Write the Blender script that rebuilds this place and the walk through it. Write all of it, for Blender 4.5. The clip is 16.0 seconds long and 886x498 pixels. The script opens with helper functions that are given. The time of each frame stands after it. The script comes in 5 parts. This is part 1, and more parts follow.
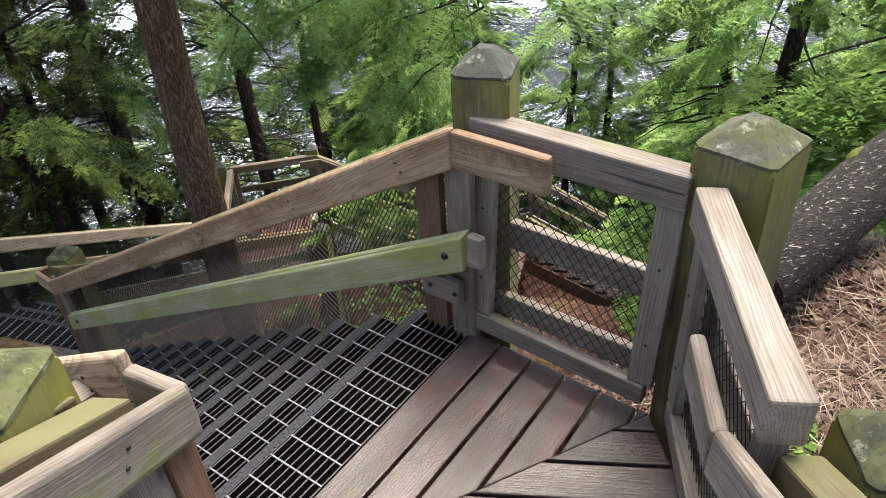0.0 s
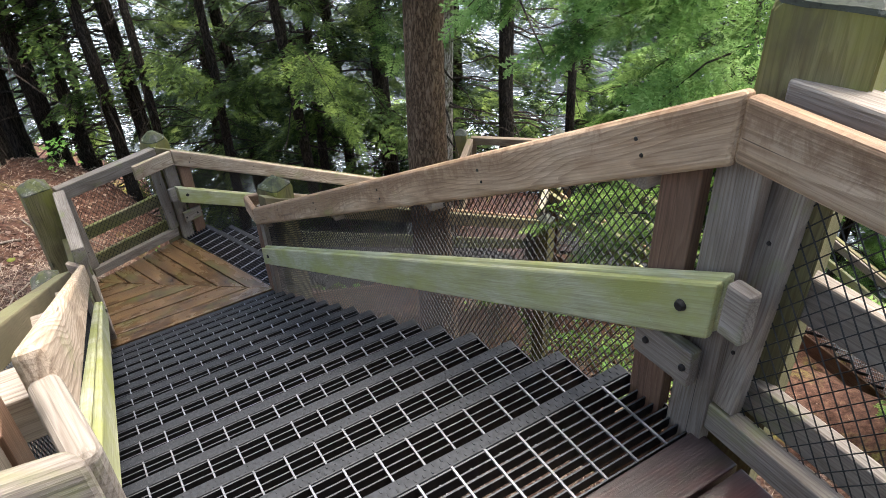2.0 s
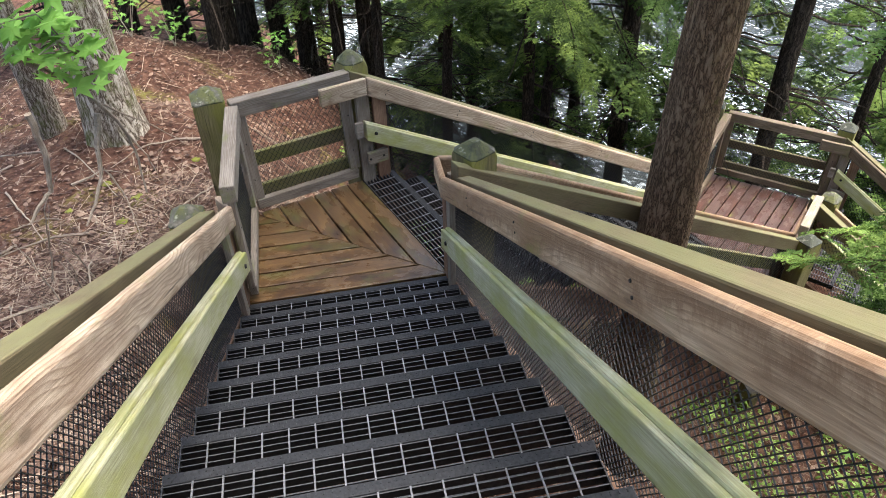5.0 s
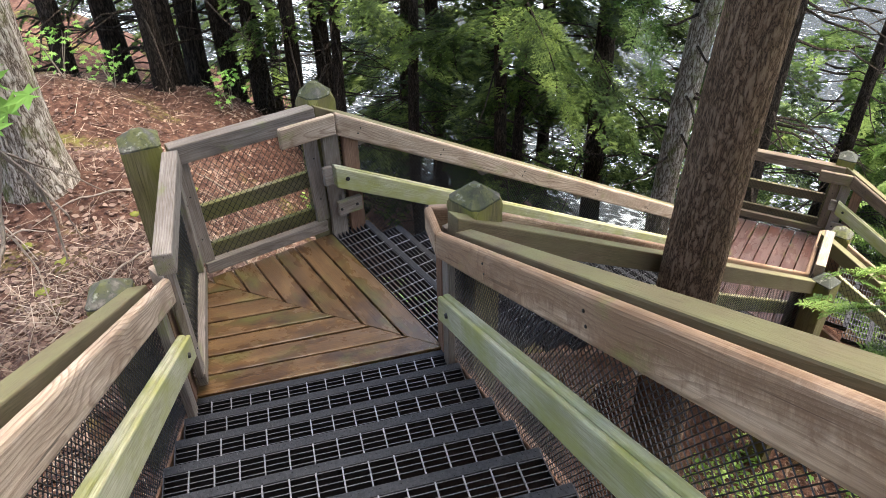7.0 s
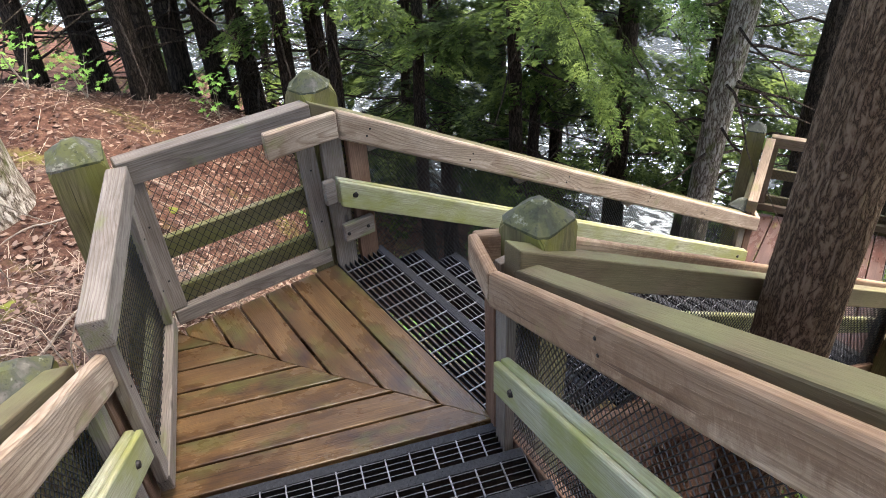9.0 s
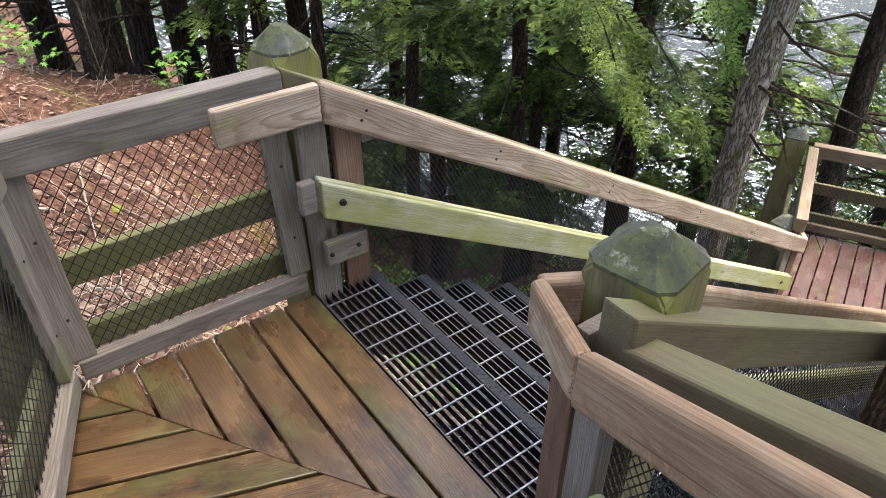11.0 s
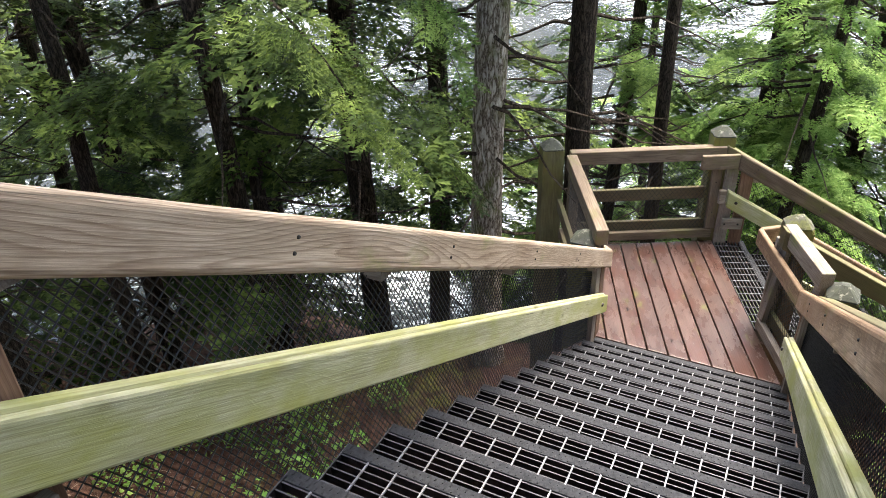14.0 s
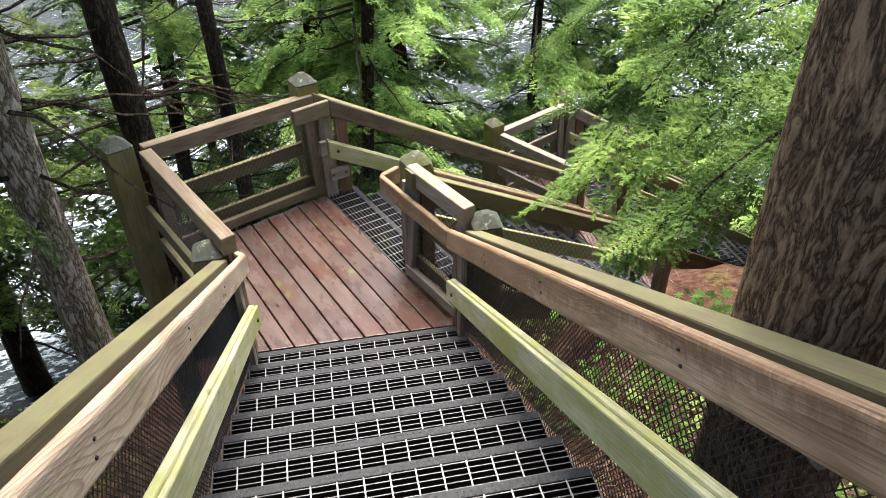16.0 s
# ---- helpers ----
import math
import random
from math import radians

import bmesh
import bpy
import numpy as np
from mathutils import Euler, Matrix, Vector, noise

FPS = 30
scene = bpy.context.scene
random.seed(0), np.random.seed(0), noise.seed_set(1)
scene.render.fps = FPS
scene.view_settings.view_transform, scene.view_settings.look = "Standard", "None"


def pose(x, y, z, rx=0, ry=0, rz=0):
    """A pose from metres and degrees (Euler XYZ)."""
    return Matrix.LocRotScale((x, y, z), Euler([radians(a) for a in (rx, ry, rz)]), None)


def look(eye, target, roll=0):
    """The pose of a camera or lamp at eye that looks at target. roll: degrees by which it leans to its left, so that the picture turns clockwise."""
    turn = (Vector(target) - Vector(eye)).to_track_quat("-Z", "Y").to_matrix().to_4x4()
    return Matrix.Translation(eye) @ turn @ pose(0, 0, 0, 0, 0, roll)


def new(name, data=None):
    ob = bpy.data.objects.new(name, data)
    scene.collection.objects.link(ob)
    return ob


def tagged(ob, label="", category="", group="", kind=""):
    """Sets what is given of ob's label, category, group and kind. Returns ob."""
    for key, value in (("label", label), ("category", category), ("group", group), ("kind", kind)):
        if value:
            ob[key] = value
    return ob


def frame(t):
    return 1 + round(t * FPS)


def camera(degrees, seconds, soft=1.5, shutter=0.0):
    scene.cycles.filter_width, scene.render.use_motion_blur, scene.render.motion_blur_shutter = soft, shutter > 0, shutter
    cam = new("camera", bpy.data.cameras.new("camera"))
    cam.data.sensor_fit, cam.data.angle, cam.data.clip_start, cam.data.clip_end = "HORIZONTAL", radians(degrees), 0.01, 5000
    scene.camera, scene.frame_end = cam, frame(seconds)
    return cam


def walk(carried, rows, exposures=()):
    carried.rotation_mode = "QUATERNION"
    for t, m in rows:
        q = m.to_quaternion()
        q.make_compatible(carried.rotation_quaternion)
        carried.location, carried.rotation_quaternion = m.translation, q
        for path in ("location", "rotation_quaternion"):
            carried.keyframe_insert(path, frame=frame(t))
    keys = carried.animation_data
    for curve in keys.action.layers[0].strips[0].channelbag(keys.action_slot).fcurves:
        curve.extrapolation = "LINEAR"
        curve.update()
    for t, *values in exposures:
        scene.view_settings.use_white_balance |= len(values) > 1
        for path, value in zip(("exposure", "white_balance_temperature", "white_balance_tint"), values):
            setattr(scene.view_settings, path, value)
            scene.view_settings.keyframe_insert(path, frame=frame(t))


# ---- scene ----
cam = camera(64.44, 16.0, 0.85)
PATH = [
    (0, (0.219, 0.198, 1.961), (0.214, 1.835, 0.812), -3.95),
    (0.5, (0.236, 0.402, 1.831), (0.173, 2.023, 0.661), -4.61),
    (1, (0.239, 0.602, 1.716), (0.038, 2.210, 0.544), -5.03),
    (1.5, (0.249, 0.787, 1.580), (-0.172, 2.365, 0.426), -4.16),
    (2, (0.196, 0.997, 1.460), (-0.437, 2.519, 0.326), -2.86),
    (2.5, (0.170, 1.213, 1.328), (-0.697, 2.623, 0.206), -2.17),
    (3, (0.074, 1.429, 1.230), (-0.930, 2.719, 0.078), -1.11),
    (3.5, (-0.078, 1.707, 1.156), (-1.127, 2.887, -0.072), -2.46),
    (3.7, (-0.143, 1.840, 1.143), (-1.203, 2.978, -0.114), -3.58),
    (5.8, (-0.884, 2.348, 0.886), (-1.909, 3.495, -0.392), -0.83),
    (6, (-0.943, 2.410, 0.843), (-1.967, 3.576, -0.419), -1.07),
    (6.5, (-1.090, 2.577, 0.713), (-2.104, 3.789, -0.513), -1.40),
    (7, (-1.273, 2.685, 0.599), (-2.266, 3.950, -0.590), -1.10),
    (7.5, (-1.445, 2.836, 0.488), (-2.442, 4.106, -0.692), -1.54),
    (8, (-1.627, 2.975, 0.359), (-2.626, 4.224, -0.842), -2.69),
    (8.5, (-1.814, 3.124, 0.237), (-2.800, 4.385, -0.963), -3.13),
    (9, (-1.989, 3.301, 0.101), (-2.989, 4.571, -1.077), -3.09),
    (9.2, (-2.065, 3.363, 0.042), (-3.070, 4.634, -1.130), -3.06),
    (11.3, (-2.755, 4.001, -0.469), (-3.702, 5.316, -1.640), 0.23),
    (11.5, (-2.820, 4.059, -0.517), (-3.766, 5.385, -1.678), 0.27),
    (12, (-2.989, 4.208, -0.635), (-3.904, 5.567, -1.782), -0.76),
    (12.5, (-3.136, 4.380, -0.763), (-4.009, 5.782, -1.890), -1.93),
    (13, (-3.295, 4.540, -0.887), (-4.061, 6.012, -2.004), -2.17),
    (13.5, (-3.391, 4.723, -0.985), (-4.003, 6.298, -2.056), -2.15),
    (13.8, (-3.447, 4.830, -1.039), (-3.885, 6.487, -2.070), -1.72),
    (14, (-3.484, 4.913, -1.055), (-3.779, 6.607, -2.076), -1.87),
    (14.5, (-3.595, 5.174, -1.053), (-3.527, 6.862, -2.125), -2.75),
    (15, (-3.640, 5.449, -1.053), (-3.287, 7.030, -2.226), -2.23),
    (15.5, (-3.689, 5.684, -1.087), (-3.067, 7.149, -2.298), -1.30),
    (16, (-3.647, 5.882, -1.176), (-2.859, 7.290, -2.357), -0.18),
]
SKY, SUN = 0.13, 1.95
EXPOSE = ((0.0, 1.93, 7000, 4), (2.5, 2.32, 6800, 4), (3.5, 2.28, 6800, 4), (7.0, 2.5, 7000, 8), (9.0, 2.62, 6950, 9), (13.0, 2.8, 6950, 9), (14.2, 2.6, 7150, 6), (15.0, 2.55, 7100, 5), (16.0, 2.38, 7050, 4))

walk(cam, [(t, look(eye, target, roll)) for t, eye, target, roll in PATH], EXPOSE)

# ---- light ----
world = bpy.data.worlds.new("world")
scene.world = world
world.use_nodes = True
wn = world.node_tree.nodes
sky = wn.new("ShaderNodeTexSky")
sky.sky_type = "NISHITA"
sky.sun_disc = False
sky.sun_elevation, sky.sun_rotation = radians(72), radians(35)
sky.dust_density, sky.air_density, sky.ozone_density = 3.0, 1.0, 1.0
world.node_tree.links.new(sky.outputs[0], wn["Background"].inputs[0])
wn["Background"].inputs[1].default_value = SKY
lamp = bpy.data.lights.new("sun", "SUN")
lamp.energy, lamp.angle, lamp.color = SUN, radians(42), (1.0, 0.96, 0.9)
sun = new("sun", lamp)
sun.matrix_world = look((0, 0, 20), (-3.0, -4.3, 4.0))

# ---- materials ----
def material(name):
    m = bpy.data.materials.new(name)
    m.use_nodes = True
    nt = m.node_tree
    return m, nt, nt.nodes["Principled BSDF"]


def node(nt, kind, **inputs):
    n = nt.nodes.new(kind)
    for k, val in inputs.items():
        n.inputs[k.replace("_", " ")].default_value = val
    return n


def ramp(nt, src, stops):
    n = nt.nodes.new("ShaderNodeValToRGB")
    els = n.color_ramp.elements
    while len(els) < len(stops):
        els.new(0.5)
    for e, (pos, col) in zip(els, stops):
        e.position = pos
        e.color = (*col, 1) if len(col) == 3 else col
    nt.links.new(src, n.inputs[0])
    return n.outputs[0]


def mix(nt, fac, a, b, mode="MIX"):
    n = nt.nodes.new("ShaderNodeMix")
    n.data_type, n.blend_type = "RGBA", mode
    for sock, val in ((n.inputs[0], fac), (n.inputs[6], a), (n.inputs[7], b)):
        if isinstance(val, (int, float)):
            sock.default_value = val
        elif isinstance(val, tuple):
            sock.default_value = (*val, 1)
        else:
            nt.links.new(val, sock)
    return n.outputs[2]


def math_node(nt, op, a, b):
    n = nt.nodes.new("ShaderNodeMath")
    n.operation = op
    for sock, val in zip(n.inputs, (a, b)):
        if isinstance(val, (int, float)):
            sock.default_value = val
        else:
            nt.links.new(val, sock)
    return n.outputs[0]


def bump(nt, bsdf, height, strength, distance):
    b = node(nt, "ShaderNodeBump", Strength=strength, Distance=distance)
    nt.links.new(height, b.inputs["Height"])
    nt.links.new(b.outputs[0], bsdf.inputs["Normal"])


def coords(nt, scale, random_shift=True, world_space=False):
    """Object coordinates, shifted per object, scaled along the three axes."""
    if world_space:
        src = nt.nodes.new("ShaderNodeNewGeometry").outputs["Position"]
    else:
        src = nt.nodes.new("ShaderNodeTexCoord").outputs["Object"]
    if random_shift:
        info = nt.nodes.new("ShaderNodeObjectInfo")
        s = nt.nodes.new("ShaderNodeVectorMath")
        s.operation = "SCALE"
        s.inputs[0].default_value = (17.0, 9.0, 5.0)
        nt.links.new(info.outputs["Random"], s.inputs["Scale"])
        ad = nt.nodes.new("ShaderNodeVectorMath")
        nt.links.new(src, ad.inputs[0])
        nt.links.new(s.outputs[0], ad.inputs[1])
        src = ad.outputs[0]
    mp = nt.nodes.new("ShaderNodeMapping")
    mp.inputs["Scale"].default_value = scale
    nt.links.new(src, mp.inputs["Vector"])
    return mp.outputs[0]


def noise_tex(nt, vec, scale, detail=4.0, rough=0.55, distort=0.0):
    n = node(nt, "ShaderNodeTexNoise", Scale=scale, Detail=detail, Roughness=rough, Distortion=distort)
    nt.links.new(vec, n.inputs["Vector"])
    return n.outputs["Fac"]


def scaled(col, k):
    return tuple(k * c for c in col)


def wood(name, dark, base, light, moss=0.0, mosscol=(0.2, 0.24, 0.05), rough=0.75, wet=0.0, stain=(0.10, 0.06, 0.04), stains=0.35, drips=0.0, grain=0.5, fade=False, sides=1.0):
    """Sawn timber, its length along local x: growth rings round a wandering pith, fibres, blotches, knots, checks, algae."""
    m, nt, b = material(name)
    sway = node(nt, "ShaderNodeTexNoise", Scale=1.0, Detail=2.0)
    nt.links.new(coords(nt, (0.9, 4.0, 4.0)), sway.inputs["Vector"])
    bend = nt.nodes.new("ShaderNodeVectorMath")
    bend.operation = "MULTIPLY_ADD"
    bend.inputs[1].default_value, bend.inputs[2].default_value = (0.0, 0.16, 0.16), (0.0, -0.01, -0.045)
    nt.links.new(sway.outputs["Color"], bend.inputs[0])
    pith = nt.nodes.new("ShaderNodeVectorMath")
    nt.links.new(nt.nodes.new("ShaderNodeTexCoord").outputs["Object"], pith.inputs[0])
    nt.links.new(bend.outputs[0], pith.inputs[1])
    thin = nt.nodes.new("ShaderNodeMapping")
    thin.inputs["Scale"].default_value = (0.05, 1.0, 1.0)
    nt.links.new(pith.outputs[0], thin.inputs["Vector"])
    rings = nt.nodes.new("ShaderNodeTexWave")
    rings.wave_type, rings.rings_direction, rings.wave_profile = "RINGS", "X", "SAW"
    for k, val in (("Scale", 34.0), ("Distortion", 1.6), ("Detail", 2.0), ("Detail Scale", 3.0)):
        rings.inputs[k].default_value = val
    nt.links.new(thin.outputs[0], rings.inputs["Vector"])
    fine = noise_tex(nt, coords(nt, (1.6, 75.0, 75.0)), 2.6, 4, 0.65)
    blotch = noise_tex(nt, coords(nt, (1.5, 6.0, 6.0)), 1.7, 5, 0.65)
    big = noise_tex(nt, coords(nt, (1.4, 3.0, 3.0)), 1.6, 5, 0.65)
    col = ramp(nt, blotch, [(0.28, tuple(0.55 * a + 0.45 * c for a, c in zip(dark, base))), (0.48, base), (0.7, tuple(0.45 * a + 0.55 * c for a, c in zip(base, light)))])
    col = mix(nt, grain, col, ramp(nt, rings.outputs["Fac"], [(0.0, (1.08, 1.07, 1.06)), (0.5, (0.98, 0.97, 0.96)), (0.88, (0.5, 0.43, 0.38)), (1.0, (0.9, 0.87, 0.85))]), "MULTIPLY")
    col = mix(nt, 0.85, col, ramp(nt, fine, [(0.36, (0.68, 0.64, 0.61)), (0.5, (0.96, 0.955, 0.95)), (0.64, (1.16, 1.15, 1.15))]), "MULTIPLY")
    split = noise_tex(nt, coords(nt, (0.8, 48.0, 48.0)), 1.5, 2, 0.5)
    col = mix(nt, ramp(nt, split, [(0.265, (0.8,) * 3), (0.29, (0, 0, 0))]), col, scaled(dark, 0.25))
    col = mix(nt, ramp(nt, big, [(0.5, (0, 0, 0)), (0.66, (stains,) * 3)]), col, stain)
    if drips:
        axis = nt.nodes.new("ShaderNodeSeparateXYZ")
        nt.links.new(nt.nodes.new("ShaderNodeTexCoord").outputs["Object"], axis.inputs[0])
        runs = noise_tex(nt, coords(nt, (16.0, 4.0, 9.0)), 1.6, 6, 0.7, 0.6)
        edge = math_node(nt, "ADD", math_node(nt, "MULTIPLY", axis.outputs["Z"], 3.2), math_node(nt, "ADD", math_node(nt, "MULTIPLY", runs, 0.9), math_node(nt, "ADD", math_node(nt, "MULTIPLY", big, 0.75), math_node(nt, "MULTIPLY", axis.outputs["X"], 0.13))))
        col = mix(nt, ramp(nt, edge, [(0.72, (0, 0, 0)), (0.92, (drips,) * 3), (1.1, (0.7 * drips,) * 3)]), col, stain)
    info = nt.nodes.new("ShaderNodeObjectInfo").outputs["Random"]
    hue = nt.nodes.new("ShaderNodeHueSaturation")
    nt.links.new(math_node(nt, "ADD", math_node(nt, "MULTIPLY", info, 0.26), 0.82), hue.inputs["Value"])
    nt.links.new(col, hue.inputs["Color"])
    col = hue.outputs[0]
    kn = nt.nodes.new("ShaderNodeTexVoronoi")
    kn.inputs["Scale"].default_value = 1.0
    nt.links.new(coords(nt, (2.2, 6.0, 6.0)), kn.inputs["Vector"])
    col = mix(nt, ramp(nt, kn.outputs["Distance"], [(0.045, (0.85,) * 3), (0.075, (0.3,) * 3), (0.13, (0, 0, 0))]), col, scaled(dark, 0.6))
    if moss:
        g = noise_tex(nt, coords(nt, (1.0, 2.2, 2.2)), 2.4, 5, 0.65)
        g = ramp(nt, g, [(0.62 - 0.4 * moss, (0, 0, 0)), (0.8 - 0.25 * moss, (0.92,) * 3)])
        if fade:
            axis = nt.nodes.new("ShaderNodeSeparateXYZ")
            nt.links.new(nt.nodes.new("ShaderNodeTexCoord").outputs["Object"], axis.inputs[0])
            reach = math_node(nt, "ADD", math_node(nt, "ADD", axis.outputs["X"], 1.0), math_node(nt, "MULTIPLY", math_node(nt, "SUBTRACT", big, 0.5), 0.5))
            g = mix(nt, 1.0, g, ramp(nt, reach, [(0.45, (0.1,) * 3), (0.78, (1, 1, 1))]), "MULTIPLY")
        if sides < 1:
            facing = nt.nodes.new("ShaderNodeSeparateXYZ")
            nt.links.new(nt.nodes.new("ShaderNodeNewGeometry").outputs["Normal"], facing.inputs[0])
            g = mix(nt, 1.0, g, ramp(nt, facing.outputs["Z"], [(0.3, (sides,) * 3), (0.7, (1, 1, 1))]), "MULTIPLY")
        col = mix(nt, g, col, mix(nt, blotch, scaled(mosscol, 1.15), scaled(mosscol, 0.6)))
    nt.links.new(col, b.inputs["Base Color"])
    r = ramp(nt, big, [(0.35, (rough,) * 3), (0.65, (max(0.12, rough - wet),) * 3)])
    nt.links.new(r, b.inputs["Roughness"])
    bump(nt, b, mix(nt, 0.35, fine, rings.outputs["Fac"]), 0.55, 0.004)
    return m


WOOD = wood("weathered_wood", (0.12, 0.095, 0.08), (0.25, 0.21, 0.182), (0.39, 0.34, 0.305), moss=0.14)
RAILWOOD = wood("handrail_wood", (0.27, 0.185, 0.13), (0.44, 0.335, 0.255), (0.62, 0.51, 0.42), moss=0.05, stains=0.45, stain=(0.19, 0.11, 0.07), grain=0.75)
WETRAIL = wood("wet_handrail_wood", (0.2, 0.12, 0.075), (0.43, 0.295, 0.195), (0.60, 0.465, 0.355), moss=0.05, stains=0.3, stain=(0.16, 0.078, 0.04), wet=0.3, drips=0.65, grain=0.55)
CAPWOOD = wood("mossy_cap_wood", (0.055, 0.036, 0.02), (0.14, 0.1, 0.062), (0.24, 0.185, 0.125), moss=0.85, mosscol=(0.175, 0.165, 0.075), grain=0.35, sides=0.4)
BROWNWOOD = wood("brown_guard_wood", (0.08, 0.054, 0.038), (0.175, 0.13, 0.093), (0.31, 0.245, 0.185), moss=0.22, mosscol=(0.16, 0.155, 0.05))
MOSSBOARD = wood("mossy_board_wood", (0.07, 0.06, 0.03), (0.17, 0.145, 0.08), (0.28, 0.24, 0.15), moss=0.7, mosscol=(0.20, 0.205, 0.05), grain=0.3, sides=0.6)
GREENWOOD = wood("algae_covered_wood", (0.25, 0.235, 0.12), (0.49, 0.48, 0.32), (0.66, 0.64, 0.50), moss=0.54, mosscol=(0.36, 0.365, 0.105), stains=0.2, stain=(0.20, 0.18, 0.06), grain=0.15)
POSTWOOD = wood("mossy_post_wood", (0.06, 0.05, 0.022), (0.15, 0.13, 0.06), (0.25, 0.215, 0.115), moss=0.58, mosscol=(0.22, 0.215, 0.038), stains=0.6, stain=(0.05, 0.04, 0.022), fade=True)
REDWOOD = wood("reddish_support_wood", (0.08, 0.042, 0.028), (0.19, 0.105, 0.07), (0.31, 0.195, 0.14), stains=0.4)
DECK_A = wood("wet_grey_brown_deck", (0.026, 0.018, 0.019), (0.042, 0.028, 0.029), (0.08, 0.057, 0.057), moss=0.12, mosscol=(0.05, 0.05, 0.022), rough=0.5, wet=0.22, stain=(0.085, 0.022, 0.022), stains=0.5, grain=0.4)
DECK_B = wood("wet_amber_deck", (0.03, 0.015, 0.008), (0.125, 0.067, 0.028), (0.27, 0.16, 0.07), moss=0.27, mosscol=(0.13, 0.125, 0.04), rough=0.42, wet=0.28, stain=(0.04, 0.021, 0.017), stains=0.92, grain=0.45)
DECK_C = wood("wet_reddish_deck", (0.035, 0.016, 0.013), (0.088, 0.05, 0.043), (0.175, 0.11, 0.096), moss=0.04, rough=0.4, wet=0.24, stain=(0.085, 0.032, 0.024), stains=0.6, grain=0.4)


def post_top_material():
    m, nt, b = material("lichened_post_top")
    v = coords(nt, (1, 1, 1))
    n = noise_tex(nt, v, 22, 6, 0.7)
    n2 = noise_tex(nt, v, 60, 3, 0.6)
    tone = noise_tex(nt, v, 7, 4, 0.6)
    col = ramp(nt, tone, [(0.35, (0.035, 0.04, 0.016)), (0.47, (0.10, 0.105, 0.032)), (0.58, (0.075, 0.075, 0.055)), (0.7, (0.20, 0.17, 0.15))])
    own = nt.nodes.new("ShaderNodeObjectInfo").outputs["Random"]
    col = mix(nt, ramp(nt, own, [(0.35, (0.85,) * 3), (0.7, (0.1,) * 3)]), col, mix(nt, tone, (0.028, 0.032, 0.03), (0.06, 0.065, 0.06)))
    col = mix(nt, ramp(nt, n, [(0.58, (0, 0, 0)), (0.68, (0.8,) * 3)]), col, (0.30, 0.30, 0.25))
    col = mix(nt, ramp(nt, n2, [(0.3, (0.7,) * 3), (0.42, (0, 0, 0))]), col, (0.02, 0.018, 0.012))
    nt.links.new(col, b.inputs["Base Color"])
    b.inputs["Roughness"].default_value = 0.85
    bump(nt, b, n2, 0.6, 0.004)
    return m


POSTTOP = post_top_material()


def metal(name, col, rough, metallic, scale=40.0):
    m, nt, b = material(name)
    n = noise_tex(nt, coords(nt, (1, 1, 1)), scale, 4, 0.6)
    c = ramp(nt, n, [(0.35, tuple(0.6 * x for x in col)), (0.65, col)])
    nt.links.new(c, b.inputs["Base Color"])
    nt.links.new(ramp(nt, n, [(0.3, (rough + 0.12,) * 3), (0.7, (rough - 0.08,) * 3)]), b.inputs["Roughness"])
    b.inputs["Metallic"].default_value = metallic
    b.inputs["Specular IOR Level"].default_value = 0.3
    bump(nt, b, n, 0.25, 0.002)
    return m


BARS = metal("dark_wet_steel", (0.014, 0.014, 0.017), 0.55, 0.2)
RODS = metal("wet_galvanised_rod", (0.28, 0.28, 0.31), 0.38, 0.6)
# Paler copy of the bar steel: light caught by top faces, put into colour.
BARTOPS = metal("lit_bar_edge", (0.095, 0.095, 0.108), 0.42, 0.5)
NOSE = metal("grey_nosing_steel", (0.036, 0.037, 0.045), 0.55, 0.3, 90.0)
WIRE = metal("black_coated_wire", (0.022, 0.022, 0.024), 0.5, 0.0)
GREYWIRE = metal("dull_grey_wire", (0.022, 0.023, 0.028), 0.4, 0.3)
IRON = metal("dark_bolt_iron", (0.05, 0.045, 0.045), 0.45, 0.7)


